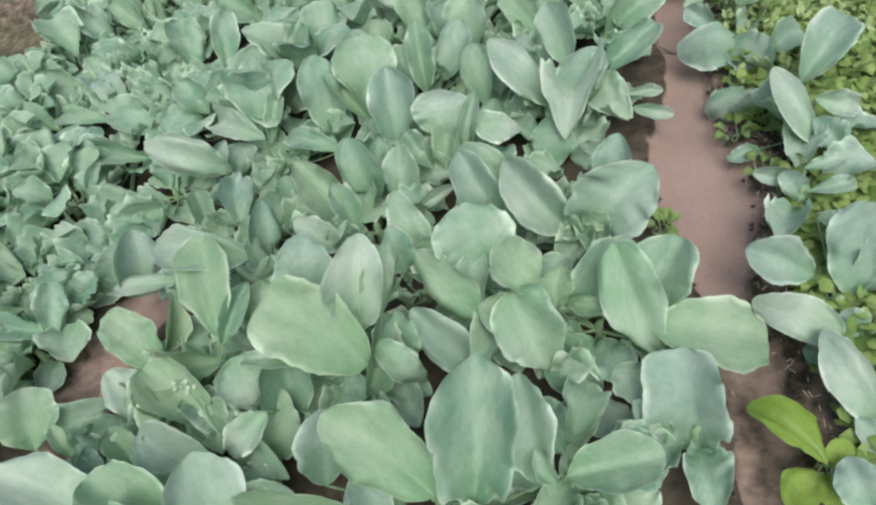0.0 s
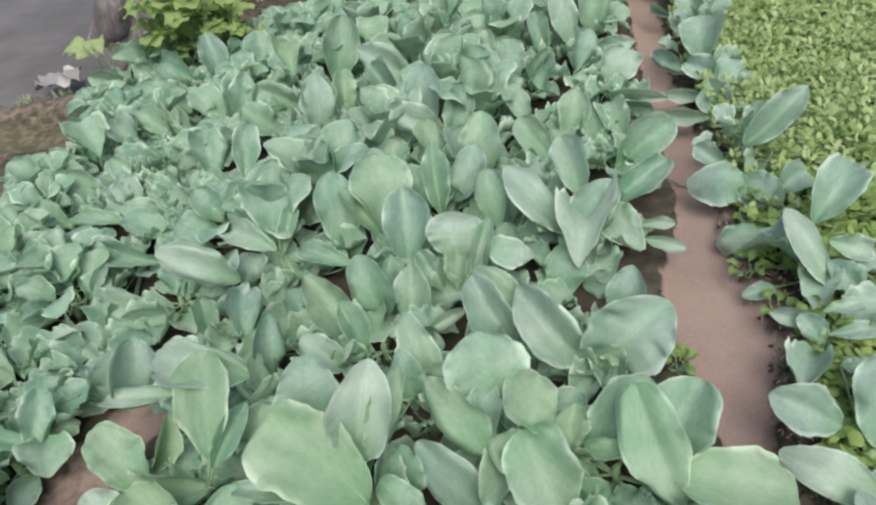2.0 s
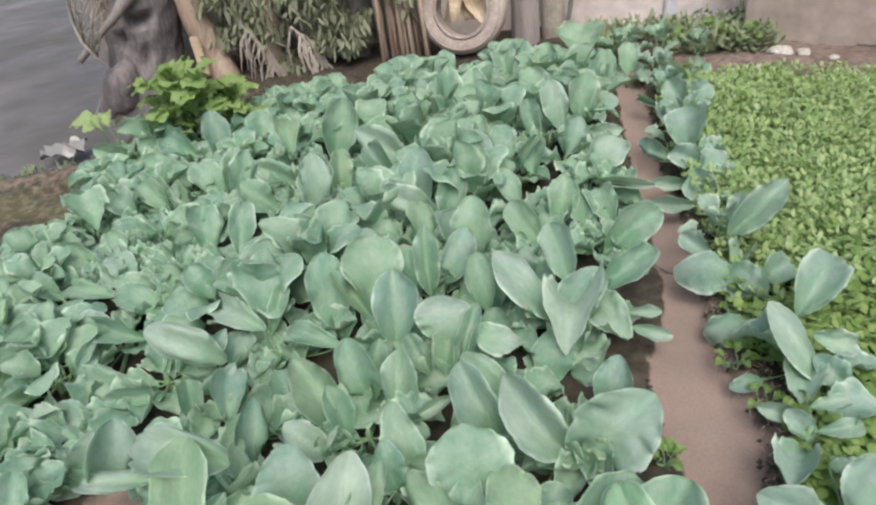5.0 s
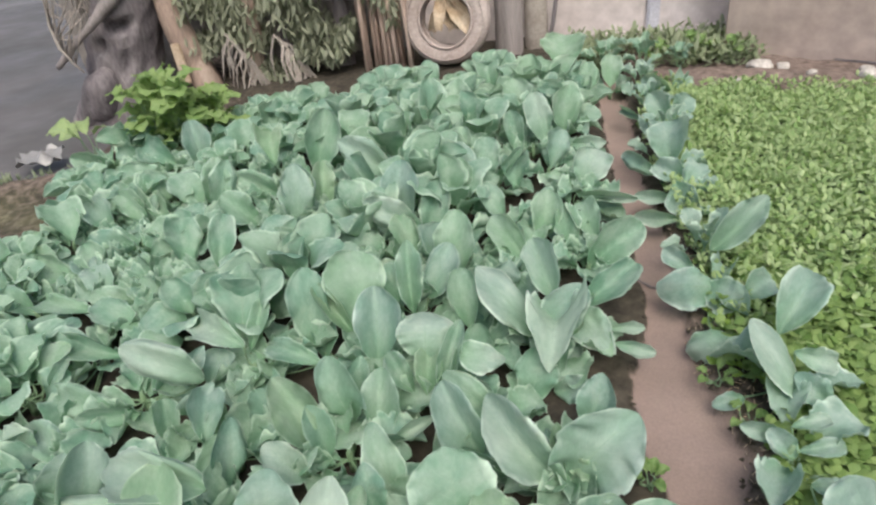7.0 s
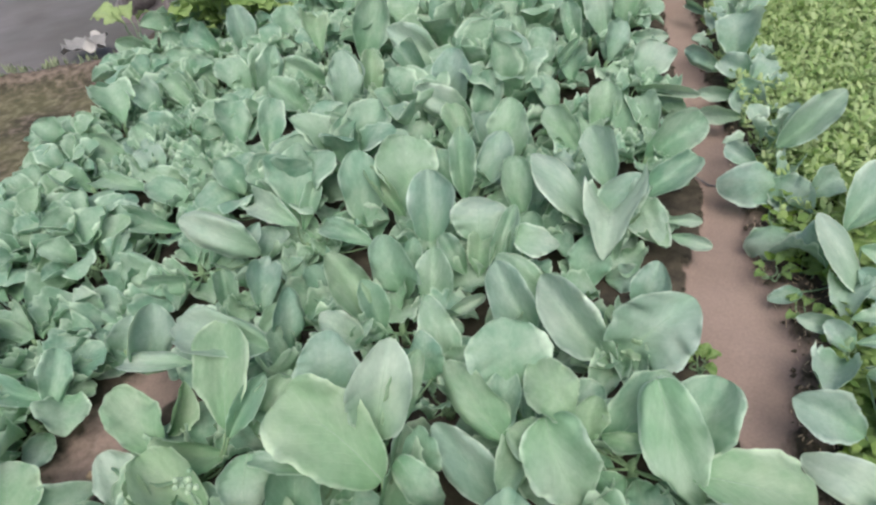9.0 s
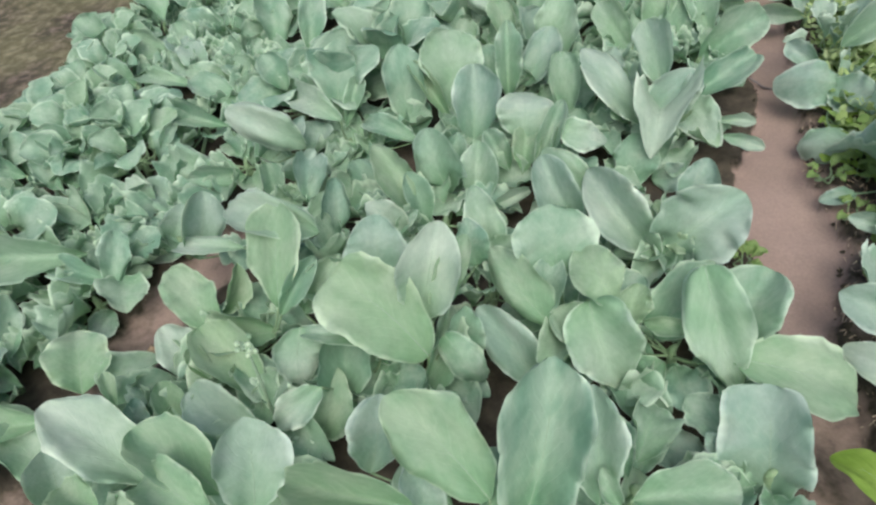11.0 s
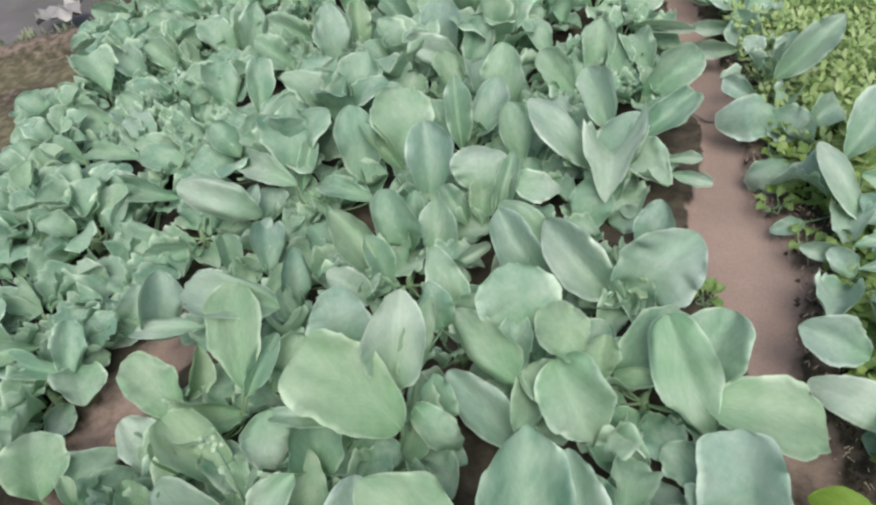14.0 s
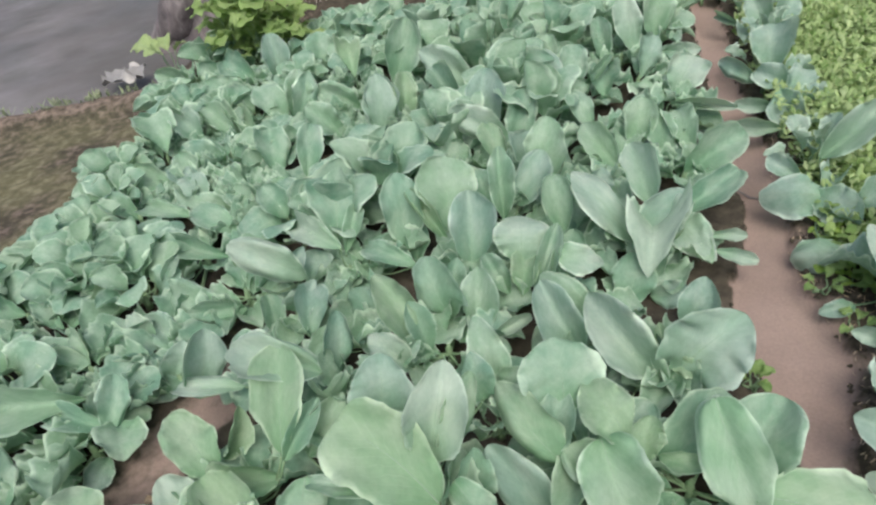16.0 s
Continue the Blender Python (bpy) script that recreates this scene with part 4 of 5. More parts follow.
bed_plant(-1.212, 0.798, [
    (-0.045, -0.114, 0.06, -154, 11, -41, 0.116, 0.079, 0),
    (-0.032, -0.026, 0.04, -166, 11, -37, 0.060, 0.064, 80),
    (0.029, 0.003, 0.05, -96, -7, -45, 0.093, 0.072, 40),
    (0.052, 0.026, 0.12, 104, 32, 32, 0.150, 0.090, 0),
    (-0.082, 0.029, 0.06, -167, 0, -42, 0.121, 0.072, 40),
    (0.058, 0.034, 0.13, 172, 10, -26, 0.192, 0.081, 1),
    (0.020, 0.048, 0.09, -172, 6, -38, 0.109, 0.057, 40),
])
bed_plant(-1.395, 0.859, [
    (-0.020, -0.062, 0.08, -178, 10, -31, 0.134, 0.068, 20),
    (0.020, 0.062, 0.12, 165, 24, -16, 0.138, 0.106, 1),
])
bed_plant(-1.212, 0.882, [
    (0.055, -0.021, 0.12, -57, -12, -21, 0.105, 0.126, 0),
    (-0.055, 0.021, 0.15, -166, 5, -45, 0.269, 0.148, 1),
])
bed_plant(-1.096, 1.032, [
    (0.026, -0.001, 0.06, -167, 4, -45, 0.160, 0.095, 40),
    (-0.026, 0.001, 0.07, 63, 52, 56, 0.115, 0.101, 40),
])
bed_plant(-1.384, 1.038, [
    (0.000, 0.000, 0.09, 152, 30, -7, 0.138, 0.106, 1),
])
bed_plant(-1.565, 1.179, [
    (-0.033, -0.055, 0.10, -180, 16, -36, 0.165, 0.104, 1),
    (-0.054, 0.012, 0.09, 127, 28, 18, 0.146, 0.115, 1),
    (0.087, 0.043, 0.09, 95, 27, 41, 0.153, 0.115, 20),
])
bed_plant(-1.249, 1.170, [
    (0.000, 0.000, 0.10, 180, 23, -36, 0.117, 0.101, 62),
])
bed_plant(-1.780, 1.245, [
    (0.000, 0.000, 0.10, 178, 18, -35, 0.144, 0.099, 1),
])
bed_plant(-0.323, 1.346, [
    (0.000, 0.000, 0.05, -59, 13, 17, 0.157, 0.090, 80),
])
bed_plant(-0.072, 1.565, [
    (0.006, -0.066, 0.07, 82, 43, 10, 0.134, 0.097, 80),
    (-0.006, 0.066, 0.11, 105, 47, -8, 0.202, 0.111, 0),
])
bed_plant(-0.681, 1.530, [
    (0.000, 0.000, 0.05, 48, 42, 50, 0.138, 0.121, 80),
])
bed_plant(-0.276, 1.761, [
    (0.006, -0.036, 0.10, 98, 61, 4, 0.244, 0.095, 1),
    (-0.049, -0.003, 0.13, 119, 60, -13, 0.132, 0.107, 0),
    (0.043, 0.038, 0.11, 53, 48, 38, 0.200, 0.115, 40),
])
bed_plant(0.016, 1.857, [
    (0.000, 0.000, 0.11, 20, 74, 64, 0.095, 0.107, 41),
])
bed_plant(-0.466, 1.914, [
    (0.000, 0.000, 0.11, -140, 56, -90, 0.137, 0.113, 1),
])
bed_plant(-0.191, 1.928, [
    (0.000, 0.000, 0.08, 68, 60, 25, 0.261, 0.162, 0),
])
bed_plant(-1.307, 1.964, [
    (0.000, 0.000, 0.08, 147, 19, -24, 0.178, 0.098, 1),
])
bed_plant(-1.537, 1.984, [
    (0.000, 0.000, 0.08, 144, 16, -18, 0.211, 0.110, 40),
])
bed_plant(0.097, 2.046, [
    (0.000, 0.000, 0.09, 142, 41, -43, 0.207, 0.124, 1),
])
bed_plant(-0.305, 2.056, [
    (0.000, 0.000, 0.09, 125, 51, -21, 0.206, 0.108, 26),
])
bed_plant(0.361, 2.129, [
    (0.000, 0.000, 0.09, 106, 26, -24, 0.209, 0.119, 1),
])
bed_plant(-1.515, 2.204, [
    (0.000, 0.000, 0.07, -174, 29, -52, 0.233, 0.123, 2),
])
bed_plant(-0.938, 2.411, [
    (-0.070, -0.039, 0.09, 155, 16, -44, 0.251, 0.118, 62),
    (0.070, 0.039, 0.08, 106, 68, 5, 0.242, 0.149, 40),
])
bed_plant(-0.724, 2.440, [
    (0.051, -0.042, 0.05, 85, 41, 21, 0.207, 0.140, 81),
    (-0.051, 0.042, 0.08, 97, 57, 11, 0.236, 0.127, 21),
])
bed_plant(-1.534, 2.445, [
    (0.069, -0.026, 0.07, 135, 16, -16, 0.256, 0.115, 21),
    (-0.069, 0.026, 0.07, 148, 43, -23, 0.214, 0.135, 0),
])
bed_plant(-1.783, 2.461, [
    (0.000, 0.000, 0.07, 172, 34, -43, 0.221, 0.136, 1),
])
bed_plant(-1.345, 2.557, [
    (0.038, -0.015, 0.08, 65, 58, 49, 0.248, 0.134, 0),
    (-0.038, 0.015, 0.09, 151, 43, -30, 0.229, 0.161, 0),
])
bed_plant(-1.046, 2.666, [
    (0.000, 0.000, 0.09, -169, 35, -64, 0.237, 0.125, 2),
])
bed_plant(-1.713, 2.845, [
    (0.000, 0.000, 0.07, -163, 42, -64, 0.232, 0.136, 2),
])


def free(x, y, gap):
    return all((x - a) ** 2 + (y - b) ** 2 > gap * gap for a, b in TAKEN)


# the rest of the bed: smaller plants on its far left side, close upright stands behind
for j in range(23):
    for i in range(16):
        x = -2.4 + 0.20 * i + (0.10 if j % 2 else 0) + rng.uniform(-0.04, 0.04)
        y = 0.22 + 0.185 * j + rng.uniform(-0.04, 0.04)
        edge = -2.02 - 0.4 * min(0.45, max(0, y - 2.4))
        if not edge < x < (0.34 if y < 1.9 else float(np.interp(y, PATH_Y, PATH_LEFT)) - (0.24 if y < 2.4 else 0.13)) or y > 3.78 + 0.25 * (x + 1.5) or not free(x, y, 0.155 if y < 1.72 or x < -0.9 else 0.15 if y < 2.3 else 0.145):
            continue
        if abs(x + 1.07 - 0.4 * max(0, y - 0.85)) < (0.17 if y < 1.05 else 0.1) and y < 1.3:
            continue
        if y < 1.3 and x > 0.16:
            continue
        small = x < -0.9
        if y < 1.6 and x > -1.0:
            if not free(x, y, 0.19):
                continue
            grown_plant(x, y, soil(x, y), 0.5 * rng.uniform(0.9, 1.12), rng, BED, "cabbages in the bed", 8, low=38)
        else:
            grown_plant(x, y, soil(x, y), (0.62 if small else 0.64) * rng.uniform(0.85, 1.15), rng, BED, "cabbages in the bed", 15 if small else 9, low=14 if small else 40, leaf=0.96 if small else 1.15, shapes=range(6), meshes=SMALL, sunward=0.75 if small else 0.4)
        TAKEN.append((x, y))
for k in range(11):
    y = 1.85 + 0.21 * k
    x = float(np.interp(y, PATH_Y, PATH_RIGHT)) + 0.10 + rng.uniform(-0.02, 0.05)
    if free(x, y, 0.15):
        grown_plant(x, y, soil(x, y), 0.5, rng, ROW, "cabbages along the furrow", 7, meshes=GREY, leaf=0.85, low=30)
        TAKEN.append((x, y))

# ---- low greens beyond the row ----
def leaf_mass(name, mat, spots, rng, long_, broad, up, clump=0):
    """Many small folded leaves, each six corners, at the given spots."""
    verts, faces, uvs = [], [], []
    for x, y, z in spots:
        a, e = rng.uniform(0, 6.283), radians(rng.uniform(*up))
        l, w = rng.uniform(*long_), rng.uniform(*broad)
        d = Vector((math.cos(a) * math.cos(e), math.sin(a) * math.cos(e), math.sin(e)))
        s = Vector((-math.sin(a), math.cos(a), rng.uniform(-0.4, 0.4))).normalized() * w / 2
        n = s.cross(d).normalized() * -w * 0.18
        o = Vector((x, y, z))
        k = len(verts)
        m1, m2 = o + d * l * 0.35, o + d * l * 0.75 - Vector((0, 0, l * 0.05))
        verts += [o, m1 - s - n, m1, m1 + s - n, m2 - s * 0.85 - n, m2, m2 + s * 0.85 - n, o + d * l - Vector((0, 0, l * 0.14))]
        uvs += [(0.5, 0), (0, 0.35), (0.5, 0.35), (1, 0.35), (0.1, 0.75), (0.5, 0.75), (0.9, 0.75), (0.5, 1)]
        faces += [(k, k + 2, k + 1), (k, k + 3, k + 2), (k + 1, k + 2, k + 5, k + 4), (k + 2, k + 3, k + 6, k + 5), (k + 4, k + 5, k + 7), (k + 5, k + 6, k + 7)]
    me = mesh_of(name, verts, faces, (mat,))
    lay = me.uv_layers.new(name="leaf")
    for loop in me.loops:
        lay.data[loop.index].uv = uvs[loop.vertex_index]
    return me


rng = random.Random(31)
spots_far, spots_near = [], []
for k in range(120000):
    x, y = rng.uniform(0.6, 3.0), rng.uniform(0.2, 4.0)
    mid, half = path_line(y)
    side = mid + half + 0.055 + 0.05 * math.exp(-((y - 1.45) / 0.18) ** 2) + 0.05 * noise.noise(Vector((x * 9, y * 9, 0)))
    if x < side or y > 3.84 - 0.3 * (x - 1.1) + 0.06 * noise.noise(Vector((x * 6, 0, 2))):
        continue
    if x > 2.75 + 0.25 * noise.noise(Vector((0, y * 2, 4))) + 0.08 * rng.random() or y < 0.3 + 0.12 * noise.noise(Vector((x * 3, 0, 6))):
        continue
    thick = noise.noise(Vector((x * 5, y * 5, 7)))
    if (x < side + 0.08 and rng.random() < 0.5) or (thick < -0.35 and rng.random() < 0.4):
        continue
    h = soil(x, y) + rng.uniform(0.008, 0.085 if y > 1.6 else 0.055) + 0.02 * thick
    (spots_near if y < 1.75 + 0.3 * thick + rng.gauss(0, 0.18) else spots_far).append((x, y, h))
tagged(new("low_greens", leaf_mass("low_greens", M_GREENS, spots_far, rng, (0.02, 0.045), (0.011, 0.021), (-5, 75))),
       "dense bed of low yellow-green leafy greens", "greens", kind="stuff")
tagged(new("low_greens", leaf_mass("low_greens", M_ROUND, spots_near, rng, (0.022, 0.044), (0.019, 0.036), (-10, 55))),
       "round-leaved bright green seedlings beside the cabbage row", "greens", kind="stuff")

# lettuce at the furrow
LIMES = [blade("leaf", rng_leaf, (M_LIME, M_RIB), 0.14, 0.08, 0.015, 0, 0.2, 0.62, 0.03, point=0.46, rim=-0.05, rag=0.12, foot=0.6) for _ in range(3)]
HERBS = [blade("leaf", rng_leaf, (M_HERB, M_RIB), 0.12, 0.15, 0.07, 0, 0.2, 0.62, 0.03, lobes=0.05) for _ in range(3)]
M_CORNER = leaf_material("corner_leaf", (0.22, 0.36, 0.12), (0.30, 0.43, 0.16), (0.37, 0.48, 0.23), 0.45)
LOBED = [blade("leaf", rng_leaf, (M_CORNER, M_RIB), 0.14, 0.05, 0.09, 0, 0.3, 0.60, 0.03, rows=24, cols=10, lobes=0.28) for _ in range(3)]
root = plant_root("lettuce_plant", 0.564, 0.535, 0, "lime-green lettuce seedling with rounded leaves at the edge of the furrow", "lettuce")
for bx, by, bz, az, el, l, w in ((-0.007, -0.007, 0.075, 137, 20, 0.155, 0.095), (-0.013, -0.013, 0.060, -143, 0, 0.089, 0.079), (0.003, -0.006, 0.060, 54, 47, 0.059, 0.050), (0.003, -0.009, 0.050, -96, 0, 0.058, 0.068)):
    along, face = ways(az, el, 8)
    add_leaf(root, (bx, by, bz), along, face, l, w, round(az) % 3, (0, 0, soil(0.564, 0.535)), LIMES)

# leafy lime-green plants at the bed's far corner
for x, y, size, count, meshes, label in (
    (-2.00, 3.40, 0.92, 34, LOBED, "bushy green plant with cut leaves at the corner of the bed"),
    (-1.86, 3.42, 1.05, 38, LOBED, "bushy green plant with cut leaves at the corner of the bed"),
    (-1.68, 3.50, 0.75, 24, LOBED, "bushy green plant with cut leaves at the corner of the bed"),
    (0.95, 4.42, 0.62, 8, HERBS, "yellow-green weed on the low bank before the wall"),
    (1.25, 4.45, 0.55, 8, HERBS, "yellow-green weed on the low bank before the wall"),
    (1.45, 4.38, 0.45, 7, HERBS, "yellow-green weed on the low bank before the wall"),
    (1.10, 4.28, 0.50, 7, LEAVES, "small blue-green cabbage plant at the head of the furrow"),
    (0.86, 4.22, 0.60, 7, LEAVES, "small blue-green cabbage plant at the head of the furrow"),
    (0.62, 4.30, 0.70, 8, LEAVES, "small blue-green cabbage plant at the head of the furrow"),
):
    root = plant_root("leafy_plant", x, y, soil(x, y), label, "leafy plant")
    for k in range(count):
        az = k * 137.5 + rng.uniform(-15, 15)
        a = radians(az)
        along, face = ways(az, rng.uniform(15, 65), rng.uniform(-25, 25))
        out, rise = rng.uniform(0.03, 0.09) * size, rng.uniform(0.08, 0.22 if meshes is not LOBED else 0.38) * size
        add_leaf(root, (out * math.cos(a), out * math.sin(a), rise), along, face, rng.uniform(0.14, 0.2) * size, rng.uniform(0.10, 0.14) * size, rng.randrange(3), (0, 0, 0.01), meshes)

root = plant_root("leafy_plant", -2.42, 3.32, soil(-2.42, 3.32), "small plant with round pale yellow-green leaves on the bank", "leafy plant")
M_PALE = leaf_material("bank_leaf", (0.25, 0.36, 0.15), (0.31, 0.42, 0.19), (0.38, 0.47, 0.26), 0.3)
ROUND = [blade("leaf", rng_leaf, (M_PALE, M_RIB), 0.12, 0.12, 0.05, 0, 0.2, 0.55, 0.02) for _ in range(3)]
for k, (az, el, l, w) in enumerate(((185, 22, 0.19, 0.17), (250, 30, 0.12, 0.11), (120, 35, 0.13, 0.11), (20, 30, 0.10, 0.08))):
    along, face = ways(az, el, -20)
    a = radians(az)
    add_leaf(root, (0.04 * math.cos(a), 0.04 * math.sin(a), 0.13), along, face, l, w, k % 3, (0, 0, 0.005), ROUND)

# ---- background ----
M_WALL = rough_surface("plaster", (0.50, 0.45, 0.44), (0.57, 0.52, 0.51), (0.64, 0.595, 0.595), 1.3, 0.9, 0.002, 8)
M_CLAY = rough_surface("clay_plaster", (0.38, 0.315, 0.28), (0.44, 0.37, 0.335), (0.50, 0.43, 0.395), 1.3, 0.9, 0.002, 8)
M_PILLAR = rough_surface("painted_metal", (0.44, 0.45, 0.52), (0.50, 0.51, 0.58), (0.56, 0.57, 0.64), 3, 0.6, 0.002, 60)
M_BARK = rough_surface("grey_bark", (0.11, 0.100, 0.105), (0.19, 0.172, 0.18), (0.28, 0.26, 0.265), 5, 0.9, 0.02, 40, stretch=(1, 1, 0.35))
M_TAN = rough_surface("tan_bark", (0.23, 0.17, 0.14), (0.34, 0.262, 0.215), (0.46, 0.385, 0.32), 4, 0.85, 0.012, 50, stretch=(1.5, 1.5, 0.25))
M_STRAW = rough_surface("straw", (0.26, 0.23, 0.205), (0.37, 0.335, 0.30), (0.46, 0.42, 0.385), 8, 0.8, 0.004, 80)
M_REED = rough_surface("reed", (0.38, 0.275, 0.225), (0.50, 0.385, 0.325), (0.58, 0.47, 0.41), 7, 0.8, 0.004, 80, stretch=(1, 1, 0.2))
M_TYRE = rough_surface("dusty_rubber", (0.34, 0.28, 0.255), (0.44, 0.375, 0.345), (0.52, 0.455, 0.43), 5, 0.85, 0.004, 60)
M_POST = rough_surface("weathered_wood", (0.22, 0.20, 0.195), (0.31, 0.28, 0.275), (0.40, 0.36, 0.35), 4, 0.85, 0.008, 70, stretch=(3, 3, 0.15))
M_STONE = rough_surface("stone", (0.36, 0.34, 0.31), (0.48, 0.46, 0.43), (0.6, 0.58, 0.55), 9, 0.9, 0.006, 70)
M_CARD = rough_surface("dry_sheath", (0.40, 0.28, 0.17), (0.52, 0.42, 0.31), (0.62, 0.53, 0.41), 6, 0.8, 0.004, 60)
M_PLASTIC, nt, b = material("plastic", 0.35, 0.5)
b.inputs["Base Color"].default_value = (0.25, 0.25, 0.25, 1)
M_MUD, nt, b = material("wet_mud", 0.5, 0.35)
c = ramp(nt, noise_tex(nt, 0.55, 5), [(0.3, (0.085, 0.084, 0.080)), (0.5, (0.125, 0.121, 0.122)), (0.68, (0.19, 0.186, 0.19))])
nt.links.new(mix(nt, 0.8, c, ramp(nt, noise_tex(nt, 3.2, 5), [(0.3, (0.72, 0.74, 0.70)), (0.7, (1.22, 1.2, 1.24))]), "MULTIPLY"), b.inputs["Base Color"])
nt.links.new(ramp(nt, noise_tex(nt, 1.3, 4), [(0.35, (0.55, 0.55, 0.55)), (0.65, (0.85, 0.85, 0.85))]), b.inputs["Roughness"])
bump(nt, b, noise_tex(nt, 7, 6), 0.2, 0.012)
M_WEED = leaf_material("weed_leaf", (0.17, 0.23, 0.12), (0.27, 0.33, 0.20), (0.38, 0.42, 0.31), 0.25, 0.1, island=True)
M_HANG = leaf_material("hanging_leaf", (0.17, 0.195, 0.13), (0.26, 0.285, 0.20), (0.36, 0.375, 0.29), 0.25, 0.1, island=True)
# dark tones standing in for the shade behind the trees
M_DARK = rough_surface("shade_backdrop", (0.14, 0.13, 0.12), (0.20, 0.185, 0.172), (0.26, 0.24, 0.225), 2, 0.95, 0.02, 25)


def box(x0, y0, z0, x1, y1, z1, bevel=0.0):
    bm = bmesh.new()
    bmesh.ops.create_cube(bm, size=1)
    bmesh.ops.transform(bm, matrix=Matrix.Translation(((x0 + x1) / 2, (y0 + y1) / 2, (z0 + z1) / 2)) @ Matrix.Diagonal((x1 - x0, y1 - y0, z1 - z0, 1)), verts=bm.verts)
    if bevel:
        bmesh.ops.bevel(bm, geom=bm.edges[:], offset=bevel, segments=2, affect="EDGES")
    return bm


# plaster walls behind the beds
wall = tagged(new("wall_far", from_bm("wall_far", box(-0.62, 0, -0.3, 6.0, 0.22, 2.6, 0.01), (M_WALL,))), "pale pinkish plastered garden wall", "wall", kind="structure")
wall.matrix_basis = pose(0, 5.08, 0, 0, 0, 1.0)
part("wall_ledge", from_bm("wall_ledge", box(-0.62, -0.07, -0.3, 6.0, -0.003, 0.12, 0.015), (M_WALL,)), wall)
part("pillar", from_bm("pillar", box(1.03, -0.05, 0.121, 1.12, -0.003, 2.6, 0.012), (M_PILLAR,)), wall, "blue-grey painted pillar strip")
wall = tagged(new("wall_side", from_bm("wall_side", box(0, 0, -0.3, 6.0, 0.2, 2.4, 0.01), (M_CLAY,))), "pinkish plastered wall beside the greens", "wall", kind="structure")
wall.matrix_basis = pose(1.46, 4.62, 0, 0, 0, -34)

# wet low ground past the bank
n = 40
vs = [(-30 + 27.75 * i / n, 0.5 + 30 * j / n, -0.075) for j in range(n + 1) for i in range(n + 1)]
fs = [(j * (n + 1) + i, j * (n + 1) + i + 1, (j + 1) * (n + 1) + i + 1, (j + 1) * (n + 1) + i) for j in range(n) for i in range(n)]
tagged(new("wet_ground", mesh_of("wet_ground", vs, fs, (M_MUD,))), "dark grey wet mud flat past the earth bank", "mud", kind="structure")


def gnarled(name, points, radii, mat, rough, sides=20, seed=0):
    """A thick limb whose surface swells and sinks."""
    pts, rad = [], []
    for k in range(len(points) - 1):
        for q in range(6):
            f = q / 6
            pts.append(tuple(a + (b - a) * f for a, b in zip(points[k], points[k + 1])))
            rad.append(radii[k] + (radii[k + 1] - radii[k]) * f)
    pts.append(points[-1]); rad.append(radii[-1])
    me = tube(name, pts, rad, (mat,), sides)
    for v in me.vertices:
        c = v.co
        v.co = c + v.normal * rough * (noise.noise(Vector((c.x * 6 + seed, c.y * 6, c.z * 3))) + 0.5 * noise.noise(Vector((c.x * 17, c.y * 17 + seed, c.z * 7))))
    return me


def stump(name, spine, radii, hollows, mat, seed):
    """A thick old bole with buttresses, lumps and hollows (bearing, height, half width, half height, depth)."""
    verts, faces, sides = [], [], 56
    for k in range(45):
        f = k / 44 * (len(spine) - 1)
        q = min(int(f), len(spine) - 2)
        c = Vector(spine[q]).lerp(Vector(spine[q + 1]), f - q)
        r0 = radii[q] + (radii[q + 1] - radii[q]) * (f - q)
        for s in range(sides):
            a = 2 * math.pi * s / sides
            d = Vector((math.cos(a), math.sin(a), 0))
            r = r0 * (1 + 0.16 * math.sin(3 * a + 2.2 * c.z + seed) * max(0, 1 - c.z / 0.8) + 0.22 * noise.noise(d * 1.6 + Vector((seed, 0, c.z * 2.4))) + 0.09 * noise.noise(d * 4.5 + Vector((0, seed, c.z * 7))) + 0.035 * noise.noise(d * 14 + Vector((0, seed, c.z * 11))))
            for bearing, h, hw, hh, depth in hollows:
                da = (a - radians(bearing) + math.pi) % (2 * math.pi) - math.pi
                r -= depth * math.exp(-((da * r0 / hw) ** 4 + ((c.z - h) / hh) ** 4))
            verts.append(c + d * r)
    for k in range(44):
        for s in range(sides):
            n = (s + 1) % sides
            faces.append((k * sides + s, k * sides + n, (k + 1) * sides + n, (k + 1) * sides + s))
    return mesh_of(name, verts, faces, (mat,))


tree = tagged(new("old_tree"), "gnarled grey tree stump with a bare leaning limb", "tree")
tree.matrix_basis = pose(-2.9, 4.55, -0.05)
part("trunk", stump("trunk", [(-0.02, 0, -0.1), (0.03, 0, 0.2), (0.10, 0, 0.42), (0.17, 0, 0.62), (0.27, 0, 0.85), (0.34, 0.1, 1.3), (0.3, 0.15, 2.3)], [0.36, 0.30, 0.26, 0.25, 0.24, 0.22, 0.15],
     ((-72, 0.68, 0.085, 0.035, 0.13), (-105, 0.56, 0.05, 0.05, 0.08), (-62, 0.42, 0.04, 0.09, 0.05), (-120, 0.34, 0.09, 0.03, 0.07)), M_BARK, 2.0), tree)
